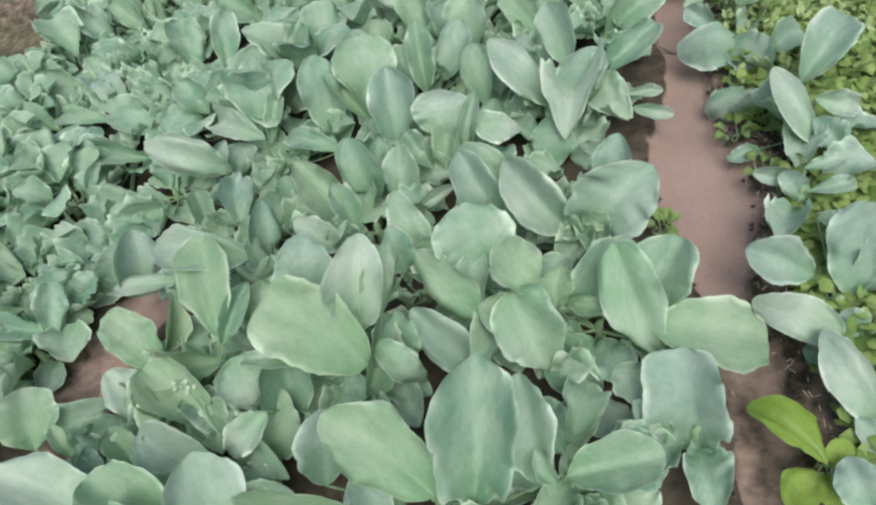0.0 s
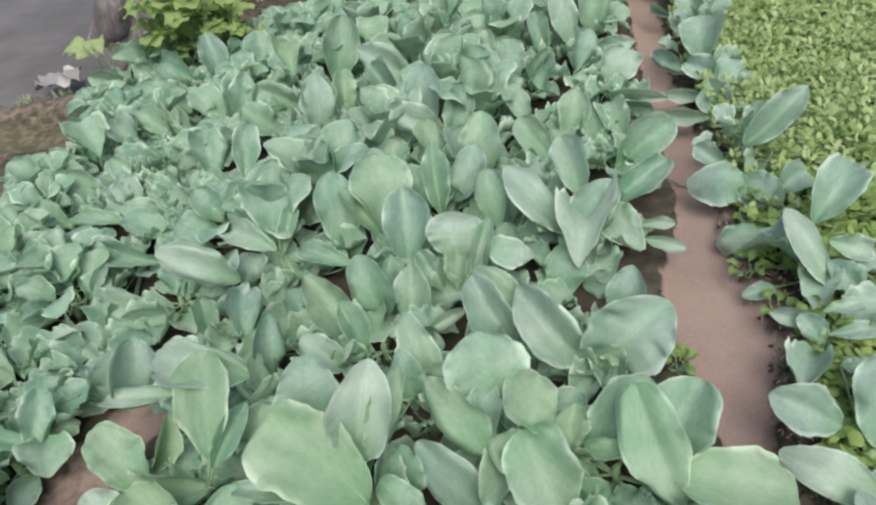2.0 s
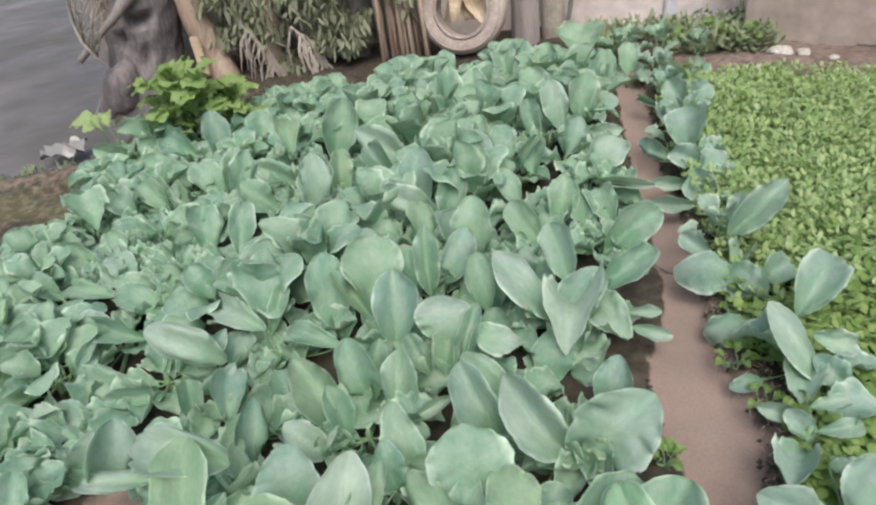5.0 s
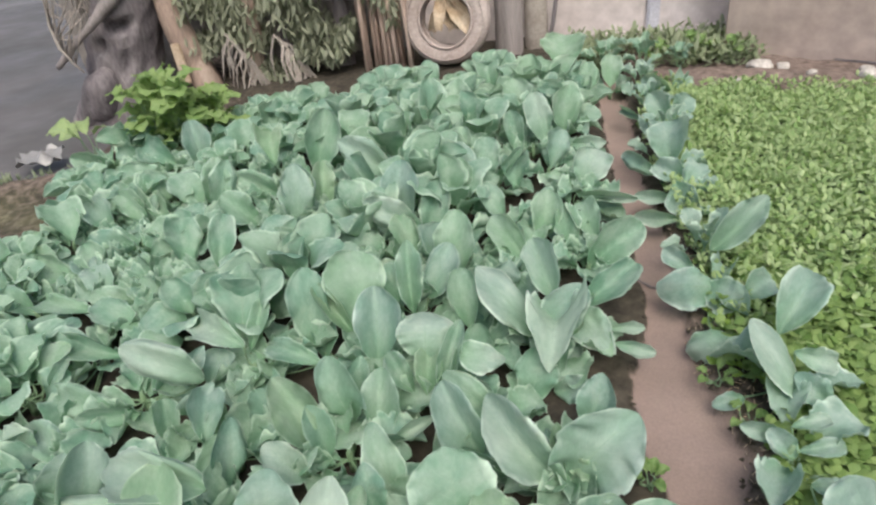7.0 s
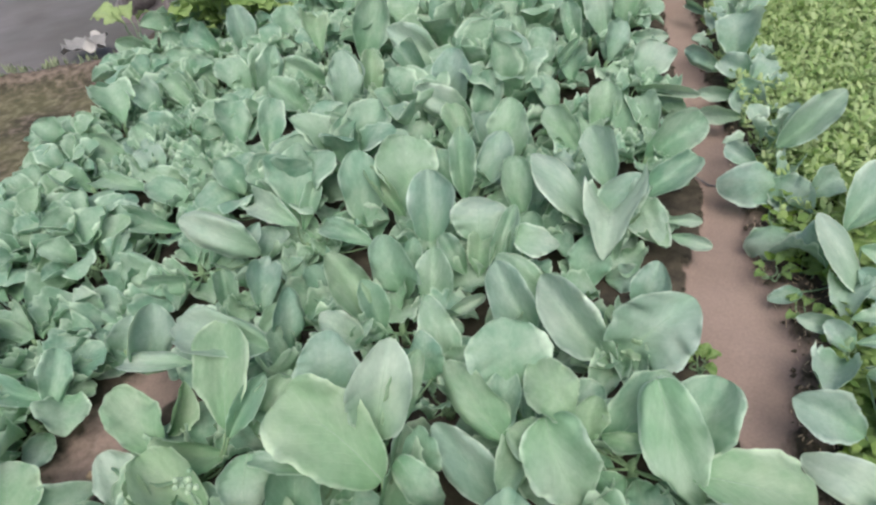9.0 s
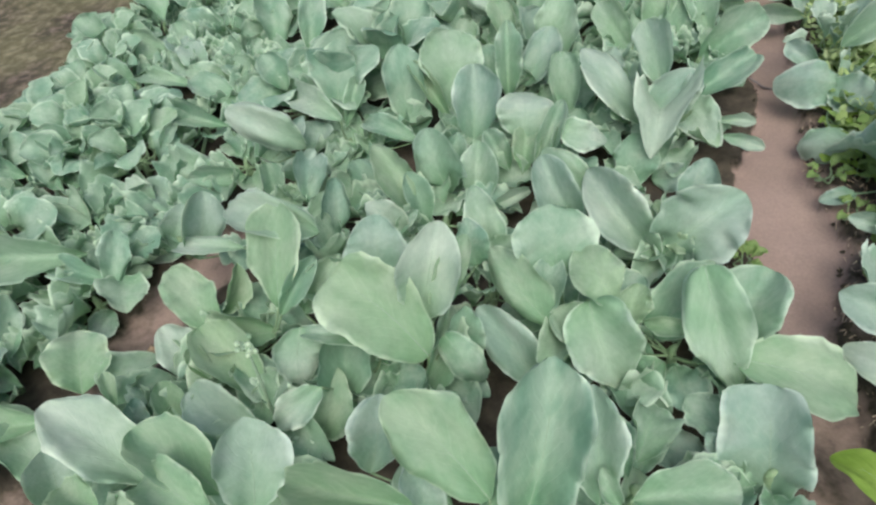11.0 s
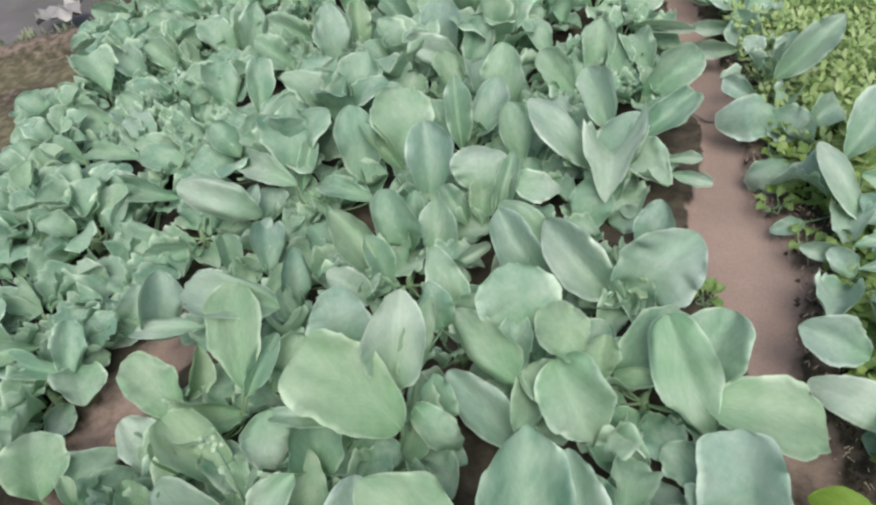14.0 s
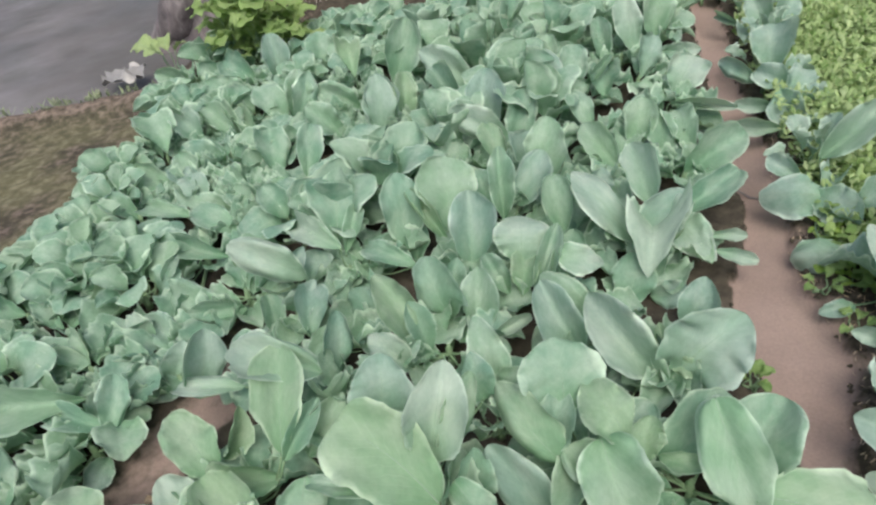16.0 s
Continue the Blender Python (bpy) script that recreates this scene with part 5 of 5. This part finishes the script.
part("limb", gnarled("limb", [(-0.20, -0.36, 0.47), (-0.02, -0.36, 0.60), (0.18, -0.34, 0.74), (0.34, -0.26, 0.88), (0.55, -0.1, 1.1)], [0.016, 0.026, 0.034, 0.045, 0.06], M_POST, 0.014, 12), tree)
part("burl", gnarled("burl", [(-0.20, -0.22, 0.03), (-0.08, -0.28, 0.17), (0.02, -0.26, 0.31), (0.08, -0.22, 0.40)], [0.10, 0.13, 0.12, 0.05], M_BARK, 0.06, 20, 9), tree)
part("root", gnarled("root", [(-0.42, -0.10, -0.05), (-0.26, -0.05, 0.06), (-0.12, 0.0, 0.22)], [0.06, 0.10, 0.12], M_BARK, 0.04, 12, 4), tree)

# fan of dead palm fibres hanging over the limb
rng = random.Random(43)
fan = tagged(new("dry_frond"), "pale dead palm frond with stiff bare ribs hanging over the limb", "palm leaf")
fan.matrix_basis = pose(-2.96, 4.15, 0)
spine = [(0.05, 0.02, 1.15), (0.02, 0, 0.92), (-0.04, 0, 0.70), (-0.03, -0.01, 0.56), (0.02, -0.01, 0.46), (0.07, 0, 0.38)]
part("midrib", tube("midrib", spine, [0.014, 0.014, 0.013, 0.012, 0.01, 0.006], (M_STRAW,), 7), fan)
for k in range(26):
    f = rng.uniform(0.6, 4.4)
    p = Vector(spine[int(f)]).lerp(Vector(spine[int(f) + 1]), f % 1)
    tip = p + (Vector((rng.uniform(0.05, 0.30), rng.uniform(-0.05, 0.05), rng.uniform(0.15, 0.4))) if k < 19 else Vector((rng.uniform(0.05, 0.16), rng.uniform(-0.05, 0.02), rng.uniform(-0.10, -0.02))))
    mid = p.lerp(tip, 0.5) + Vector((rng.uniform(-0.015, 0.015), 0, rng.uniform(-0.02, 0.01)))
    part("leaflet", tube("leaflet", [p, mid, tip], [0.006, 0.005, 0.002], (M_STRAW,), 5), fan)


def dry_frond(x, y, z, az, length, drop, rng, label):
    """A hanging dead palm leaf: a midrib with narrow leaflets."""
    root = tagged(new("dry_frond"), label, "palm leaf")
    root.matrix_basis = pose(x, y, z, 0, 0, az)
    pts = [(length * 0.4 * math.sin(1.2 * k / 8) , 0.02 * k, -drop * (k / 8) ** 1.2) for k in range(9)]
    part("midrib", tube("midrib", pts, [0.011 - 0.0009 * k for k in range(9)], (M_STRAW,), 6), root)
    for k in range(44):
        f = rng.uniform(0.1, 1.0) * 7.9
        p = Vector(pts[int(f)])
        side = -1 if k % 2 else 1
        d = Vector((rng.uniform(-0.2, 0.5), side * rng.uniform(0.1, 0.5), -1)).normalized() * rng.uniform(0.14, 0.34)
        w = Vector((0.006, 0.004, 0.002))
        mid = p + d * 0.5 + Vector((rng.uniform(-0.02, 0.02), 0.02 * side, 0.02))
        vs = [p - w, p + w, mid - w, mid + w, p + d]
        vs += [v + Vector((0, 0.002, 0)) for v in vs]
        part("leaflet", mesh_of("leaflet", vs, [(0, 1, 3, 2), (2, 3, 4), (6, 5, 7, 8), (8, 7, 9), (0, 2, 7, 5), (1, 6, 8, 3), (2, 4, 9, 7), (3, 8, 9, 4)], (M_STRAW,), False), root)
    return root


rng = random.Random(41)
dry_frond(-2.80, 4.2, 1.2, 70, 0.4, 0.5, rng, "dead straw-coloured palm frond hanging by the grey trunk")
dry_frond(-1.93, 4.40, 0.50, -60, 0.25, 0.34, rng, "dead straw-coloured palm frond hanging among the trunks")
dry_frond(-1.58, 4.40, 0.46, -40, 0.25, 0.32, rng, "dead straw-coloured palm frond hanging among the trunks")

tree = tagged(new("palm_trunk"), "leaning tan palm trunk with peeling bark", "tree")
tree.matrix_basis = pose(-2.17, 4.46, 0)
part("trunk", gnarled("trunk", [(0.02, 0, -0.05), (-0.03, 0, 0.2), (-0.12, 0.02, 0.5), (-0.22, 0.08, 0.9), (-0.3, 0.2, 2.2)], [0.12, 0.105, 0.09, 0.075, 0.06], M_TAN, 0.02, 16), tree)
part("peeled_bark", from_bm("peeled_bark", box(-0.13, -0.15, 0.20, -0.06, -0.13, 0.48, 0.006), (M_CARD,)), tree, "pale flap of peeled bark")
for x, y, lean, r, mat, label in ((-1.84, 4.55, 0.06, 0.065, M_TAN, "thin reddish-brown trunk behind the bed"), (-1.55, 4.7, -0.04, 0.06, M_BARK, "thin dark trunk behind the bed"), (-1.22, 4.75, 0.05, 0.07, M_BARK, "thin dark trunk behind the bed")):
    t = tagged(new("thin_trunk"), label, "tree")
    t.matrix_basis = pose(x, y, 0)
    part("trunk", gnarled("trunk", [(0, 0, -0.05), (lean, 0, 0.5), (lean * 1.5, 0.05, 1.1), (lean * 3, 0.1, 2.2)], [r, r * 0.85, r * 0.8, r * 0.6], mat, 0.015, 12, x), t)

# drooping foliage over the trunks
spots = []
for k in range(11000):
    x = rng.uniform(-2.25, -0.72)
    low = 0.32 + 0.16 * math.sin(5.1 * x) + 0.10 * math.sin(13 * x + 1)
    z = low + rng.random() ** 1.5 * 1.5
    if noise.noise(Vector((x * 4, z * 4, 1))) < -0.12:
        continue
    spots.append((x, 4.56 + rng.uniform(-0.16, 0.2), z))
shrub = tagged(new("drooping_tree"), "tree with drooping dull green narrow leaves over brown stems", "tree")
part("crown", leaf_mass("crown", M_HANG, spots, rng, (0.045, 0.10), (0.016, 0.032), (-88, -25)), shrub)
for x, lean in ((-2.0, 0.1), (-1.4, -0.15), (-0.95, 0.1)):
    part("branch", tube("branch", [(x, 4.75, 0.0), (x + lean, 4.72, 0.7), (x + 2 * lean, 4.7, 1.4), (x + 2.5 * lean, 4.7, 2.1)], [0.025, 0.02, 0.016, 0.01], (M_TAN,), 7), shrub)
# added backdrop: fills the gaps between the trunks with painted shade
wall = tagged(new("dark_backdrop", from_bm("dark_backdrop", box(-3.6, 0, -0.3, -0.63, 0.25, 2.4, 0.01), (M_DARK,))), "dark wall added as a backdrop, the shade behind the trees put into its colour", "wall", kind="structure")
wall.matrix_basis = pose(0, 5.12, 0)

clump = tagged(new("dry_reed_clump"), "clump of reddish-brown dry reed stalks", "reeds")
clump.matrix_basis = pose(-0.82, 4.5, 0.05)
for k in range(26):
    x, y = rng.uniform(-0.18, 0.2), rng.uniform(-0.06, 0.12)
    tx = x + rng.uniform(-0.08, 0.1)
    part("stalk", tube("stalk", [(x, y, -0.05), (x + rng.uniform(-0.02, 0.02), y, 0.5), ((x + tx) / 2, y, 1.0), (tx, y + 0.05, 1.8)], [0.014, 0.017, 0.015, 0.008], (M_REED,), 7), clump)

# tyre leaning on the post, with dry sheaths lying in it
def lathe(name, profile, mats, steps=48):
    verts, faces = [], []
    m = len(profile)
    for k in range(steps):
        a = 2 * math.pi * k / steps
        verts += [(r * math.cos(a), h, r * math.sin(a)) for r, h in profile]
    for k in range(steps):
        q = (k + 1) % steps
        faces += [(k * m + i, k * m + (i + 1) % m, q * m + (i + 1) % m, q * m + i) for i in range(m)]
    return mesh_of(name, verts, faces, mats)


tyre = tagged(new("old_tyre"), "dusty worn car tyre leaning upright against a post", "tyre")
tyre.matrix_basis = pose(-0.38, 4.5, 0.44, -8, 0, -6)
part("carcass", lathe("carcass", [(0.175, -0.07), (0.20, -0.085), (0.245, -0.095), (0.275, -0.085), (0.29, -0.06), (0.297, 0), (0.29, 0.06), (0.275, 0.085), (0.245, 0.095), (0.20, 0.085), (0.175, 0.07), (0.185, 0.05), (0.24, 0.07), (0.275, 0.0), (0.24, -0.07), (0.185, -0.05)], (M_TYRE,)), tyre)
part("bead", lathe("bead", [(0.168, -0.075), (0.176, -0.092), (0.188, -0.09), (0.184, -0.07)], (M_TYRE,)), tyre)
part("sidewall_ring", lathe("sidewall_ring", [(0.252, -0.0975), (0.257, -0.1015), (0.262, -0.0965), (0.257, -0.090)], (M_TYRE,)), tyre)
for k, (x, z, w, h, rz) in enumerate(((-0.42, 0.53, 0.06, 0.26, 8), (-0.30, 0.50, 0.09, 0.30, -32), (-0.27, 0.56, 0.07, 0.24, -48), (-0.38, 0.52, 0.08, 0.28, -14), (-0.34, 0.44, 0.07, 0.24, -62), (-0.45, 0.47, 0.07, 0.22, 30))):
    vs, fs = [], []
    for i in range(9):
        for j in range(5):
            u, v = i / 8 - 0.5, j / 4 - 0.5
            vs.append((v * w * 1.4 * (1 - abs(u) * 0.9), 0.03 * math.cos(v * 3.2) + 0.02 * math.sin(u * 5 + k), u * h))
    for i in range(8):
        for j in range(4):
            fs.append((i * 5 + j, i * 5 + j + 1, (i + 1) * 5 + j + 1, (i + 1) * 5 + j))
    sheath = tagged(new("dry_sheath", mesh_of("dry_sheath", vs, fs, (M_CARD,))), "curled tan dry leaf sheath lying in the tyre", "dry leaf", "sheaths in the tyre")
    sheath.matrix_basis = pose(x, 4.43 + 0.02 * k, z - 0.02, 0, rz, 0)

post = tagged(new("wooden_post"), "thick grey weathered wooden post", "post")
post.matrix_basis = pose(0.02, 4.68, 0)
part("shaft", gnarled("shaft", [(0, 0, -0.05), (0.005, 0, 0.6), (0, 0.01, 1.3), (-0.01, 0.01, 2.4)], [0.10, 0.095, 0.092, 0.088], M_POST, 0.012, 16), post)
t = tagged(new("pale_trunk"), "pale flaking trunk with a dark vine beside the post", "tree")
t.matrix_basis = pose(0.21, 4.78, 0)
part("trunk", gnarled("trunk", [(0, 0, -0.05), (0.01, 0, 0.4), (0.05, 0, 0.9), (0.1, 0.05, 2.2)], [0.085, 0.08, 0.075, 0.06], M_STRAW, 0.02, 14, 3), t)
part("vine", tube("vine", [(0.07, -0.07, 0.1), (0.12, -0.07, 0.3), (0.15, -0.06, 0.5), (0.2, -0.04, 0.8), (0.24, 0, 2.0)], [0.012, 0.016, 0.015, 0.013, 0.01], (M_BARK,), 7), t)


def stone(x, y, sx, sy, sz, seed, label):
    bm = bmesh.new()
    bmesh.ops.create_icosphere(bm, subdivisions=3, radius=1)
    for v in bm.verts:
        v.co *= 1 + 0.28 * noise.noise(v.co * 1.3 + Vector((seed, 0, 0)))
        v.co = Vector((v.co.x * sx, v.co.y * sy, v.co.z * sz))
    ob = tagged(new("stone", from_bm("stone", bm, (M_STONE,), True)), label, "stone", "stones before the wall")
    ob.matrix_basis = pose(x, y, soil(x, y) + sz * 0.35, 0, 0, seed * 40)


for k, (x, y, sx) in enumerate(((1.57, 4.19, 0.08), (1.68, 4.13, 0.05), (1.345, 3.88, 0.045), (1.74, 3.87, 0.035), (2.05, 3.90, 0.055), (2.0, 3.78, 0.06))):
    stone(x, y, sx, sx * 0.75, sx * 0.5, k * 1.7, "pale rounded stone on the bare strip before the wall")
stick = tagged(new("stick", tube("stick", [(1.95, 4.10, 0.09), (2.12, 3.99, 0.085), (2.3, 3.85, 0.08)], [0.006, 0.008, 0.005], (M_BARK,), 7)), "dark dry stick lying before the wall", "stick")

# scrap of plastic and weeds on the bank
vs, fs = [], []
for j in range(9):
    for i in range(9):
        u, v = i / 8 - 0.5, j / 8 - 0.5
        vs.append((u * 0.26, v * 0.2, 0.05 + 0.06 * noise.noise(Vector((u * 5, v * 5, 3))) + 0.05 * noise.noise(Vector((u * 11, v * 11, 8)))))
fs = [(j * 9 + i, j * 9 + i + 1, (j + 1) * 9 + i + 1, (j + 1) * 9 + i) for j in range(8) for i in range(8)]
scrap = tagged(new("plastic_scrap", mesh_of("plastic_scrap", vs, fs, (M_PLASTIC,))), "crumpled whitish plastic sheet lying by the bank", "plastic")
scrap.matrix_basis = pose(-2.98, 3.55, -0.03, 0, 0, 25)
spots = []
for k in range(420):
    x = rng.uniform(-3.6, -2.38)
    y = 3.0 + 0.33 * (x + 2.8) + rng.uniform(-0.05, 0.08)
    if noise.noise(Vector((x * 7, y * 7, 2))) < 0.0:
        continue
    spots.append((x, y, soil(x, y)))
tagged(new("bank_weeds", leaf_mass("bank_weeds", M_WEED, spots, rng, (0.03, 0.08), (0.006, 0.012), (30, 85))), "tufts of grass and weeds along the earth bank", "weeds", kind="stuff")

# weeds on the strip before the far wall
spots = []
for k in range(2600):
    x, y = rng.uniform(0.45, 1.62), rng.uniform(4.28, 4.98)
    if noise.noise(Vector((x * 3, y * 3, 5))) > -0.15:
        spots.append((x, y, soil(x, y) + rng.uniform(0, 0.11)))
tagged(new("wall_weeds", leaf_mass("wall_weeds", M_WEED, spots, rng, (0.04, 0.10), (0.014, 0.03), (0, 75))), "dull green weeds on the strip before the wall", "weeds", kind="stuff")

# small things on the ground
root = plant_root("weed_seedling", 0.365, 1.13, soil(0.365, 1.13), "small yellow-green weed at the edge of the furrow", "weed")
for az, el in ((20, 30), (110, 45), (200, 40), (300, 25), (60, 60)):
    along, face = ways(az, el, 0)
    add_leaf(root, (0.012 * math.cos(radians(az)), 0.012 * math.sin(radians(az)), 0.03), along, face, 0.042, 0.028, az % 3, (0, 0, 0), HERBS)
for k, (x, y) in enumerate(((0.60, 1.47), (0.63, 1.56), (0.655, 1.05), (0.66, 0.93), (0.64, 1.33), (0.70, 1.50), (0.69, 0.70), (0.67, 1.72))):
    root = plant_root("greens_seedling", x, y, soil(x, y), "small round-leaved green seedling on dark soil by the furrow", "seedling", "seedlings by the furrow")
    for q in range(5):
        az = 72 * q + rng.uniform(-20, 20)
        along, face = ways(az, rng.uniform(10, 45), 0)
        add_leaf(root, (0.02 * math.cos(radians(az)), 0.02 * math.sin(radians(az)), rng.uniform(0.015, 0.03)), along, face, rng.uniform(0.03, 0.045), rng.uniform(0.024, 0.034), rng.randrange(3), (0, 0, 0), LIMES if k % 2 else HERBS)
for k, (x, y, l) in enumerate(((-1.06, 0.725, 0.035), (-1.09, 0.665, 0.03), (-1.02, 0.69, 0.025), (-1.0, 0.86, 0.025), (0.45, 0.72, 0.02))):
    along, face = ways(70 * k, 5, 10)
    chip = tagged(new("dry_leaf", LEAVES[3][1].copy()), "small pale dried leaf lying on bare soil", "dry leaf", "dried leaves on the soil")
    chip.data.materials[0] = M_CARD
    chip.matrix_basis = turned((x, y, soil(x, y) + 0.004), along, face, l * 0.6, l, l * 0.8)
tagged(new("twig", tube("twig", [(0.475, 1.975, soil(0.475, 1.975) + 0.004), (0.52, 1.962, soil(0.52, 1.962) + 0.006), (0.57, 1.948, soil(0.57, 1.948) + 0.004)], [0.003, 0.004, 0.002], (M_BARK,), 6)), "thin dark twig lying across the furrow", "twig")
verts, faces = [], []
for k in range(420):
    y = rng.uniform(0.3, 3.6)
    mid, half = path_line(y)
    x = mid + half * (rng.uniform(0.95, 1.5) if k % 4 else -rng.uniform(0.9, 1.3))
    r, z = rng.uniform(0.003, 0.011) * (0.7 + 0.6 * rng.random()), soil(x, y)
    o = len(verts)
    for dx, dy, dz in ((1, 0, 0), (-1, 0, 0), (0, 1, 0), (0, -1, 0), (0, 0, 1), (0, 0, -1)):
        q = r * rng.uniform(0.7, 1.3)
        verts.append((x + dx * q, y + dy * q, z + r * 0.3 + dz * q))
    for a, b, c in ((0, 2, 4), (2, 1, 4), (1, 3, 4), (3, 0, 4), (2, 0, 5), (1, 2, 5), (3, 1, 5), (0, 3, 5)):
        faces.append((o + a, o + b, o + c))
tagged(new("soil_clods", mesh_of("soil_clods", verts, faces, (M_SOIL,), False)), "loose crumbs of dark soil along the furrow's edges", "soil", kind="stuff")

# straw bits and fallen scraps on the dark soil between furrow and greens
verts, faces = [], []
for k in range(480):
    y = rng.uniform(0.3, 2.4)
    mid, half = path_line(y)
    x = mid + half + rng.uniform(-0.01, 0.14)
    z, w, l, r = soil(x, y) + 0.006, rng.uniform(0.0005, 0.0013), rng.uniform(0.005, 0.018), rng.uniform(0, 3.14)
    dx, dy, o = math.cos(r) * l / 2, math.sin(r) * l / 2, len(verts)
    for ex, ey, ez in ((-dx, -dy, 0), (dx, dy, rng.uniform(0, 0.008))):
        verts += [(x + ex - dy / l * 2 * w, y + ey + dx / l * 2 * w, z + ez), (x + ex + dy / l * 2 * w, y + ey - dx / l * 2 * w, z + ez), (x + ex, y + ey, z + ez + w)]
    faces += [(o, o + 2, o + 5, o + 3), (o + 2, o + 1, o + 4, o + 5), (o + 1, o, o + 3, o + 4), (o, o + 1, o + 2), (o + 3, o + 5, o + 4)]
tagged(new("straw_litter", mesh_of("straw_litter", verts, faces, (M_CARD,), False)), "bits of pale straw littering the dark soil by the furrow", "straw", kind="stuff")

# a shoot with pale green flower buds among the cabbages
root = plant_root("budding_shoot", -0.60, 0.55, soil(-0.60, 0.55), "thin shoot with a cluster of pale green flower buds", "flower shoot")
part("stalk", tube("stalk", [(0, 0, 0), (0.005, 0.01, 0.12), (0.01, 0.02, 0.22), (0.012, 0.025, 0.28)], [0.004, 0.0035, 0.003, 0.002], (M_RIB,), 6), root)
bm = bmesh.new()
bmesh.ops.create_icosphere(bm, subdivisions=1, radius=0.006)
bud = from_bm("flower_bud", bm, (M_WARM,), True)
for k in range(13):
    a, h = k * 2.4, rng.uniform(-0.02, 0.012)
    part("flower_bud", bud, root, m=Matrix.Translation((0.012 + 0.018 * math.cos(a) * rng.random(), 0.025 + 0.018 * math.sin(a) * rng.random(), 0.285 + h)))
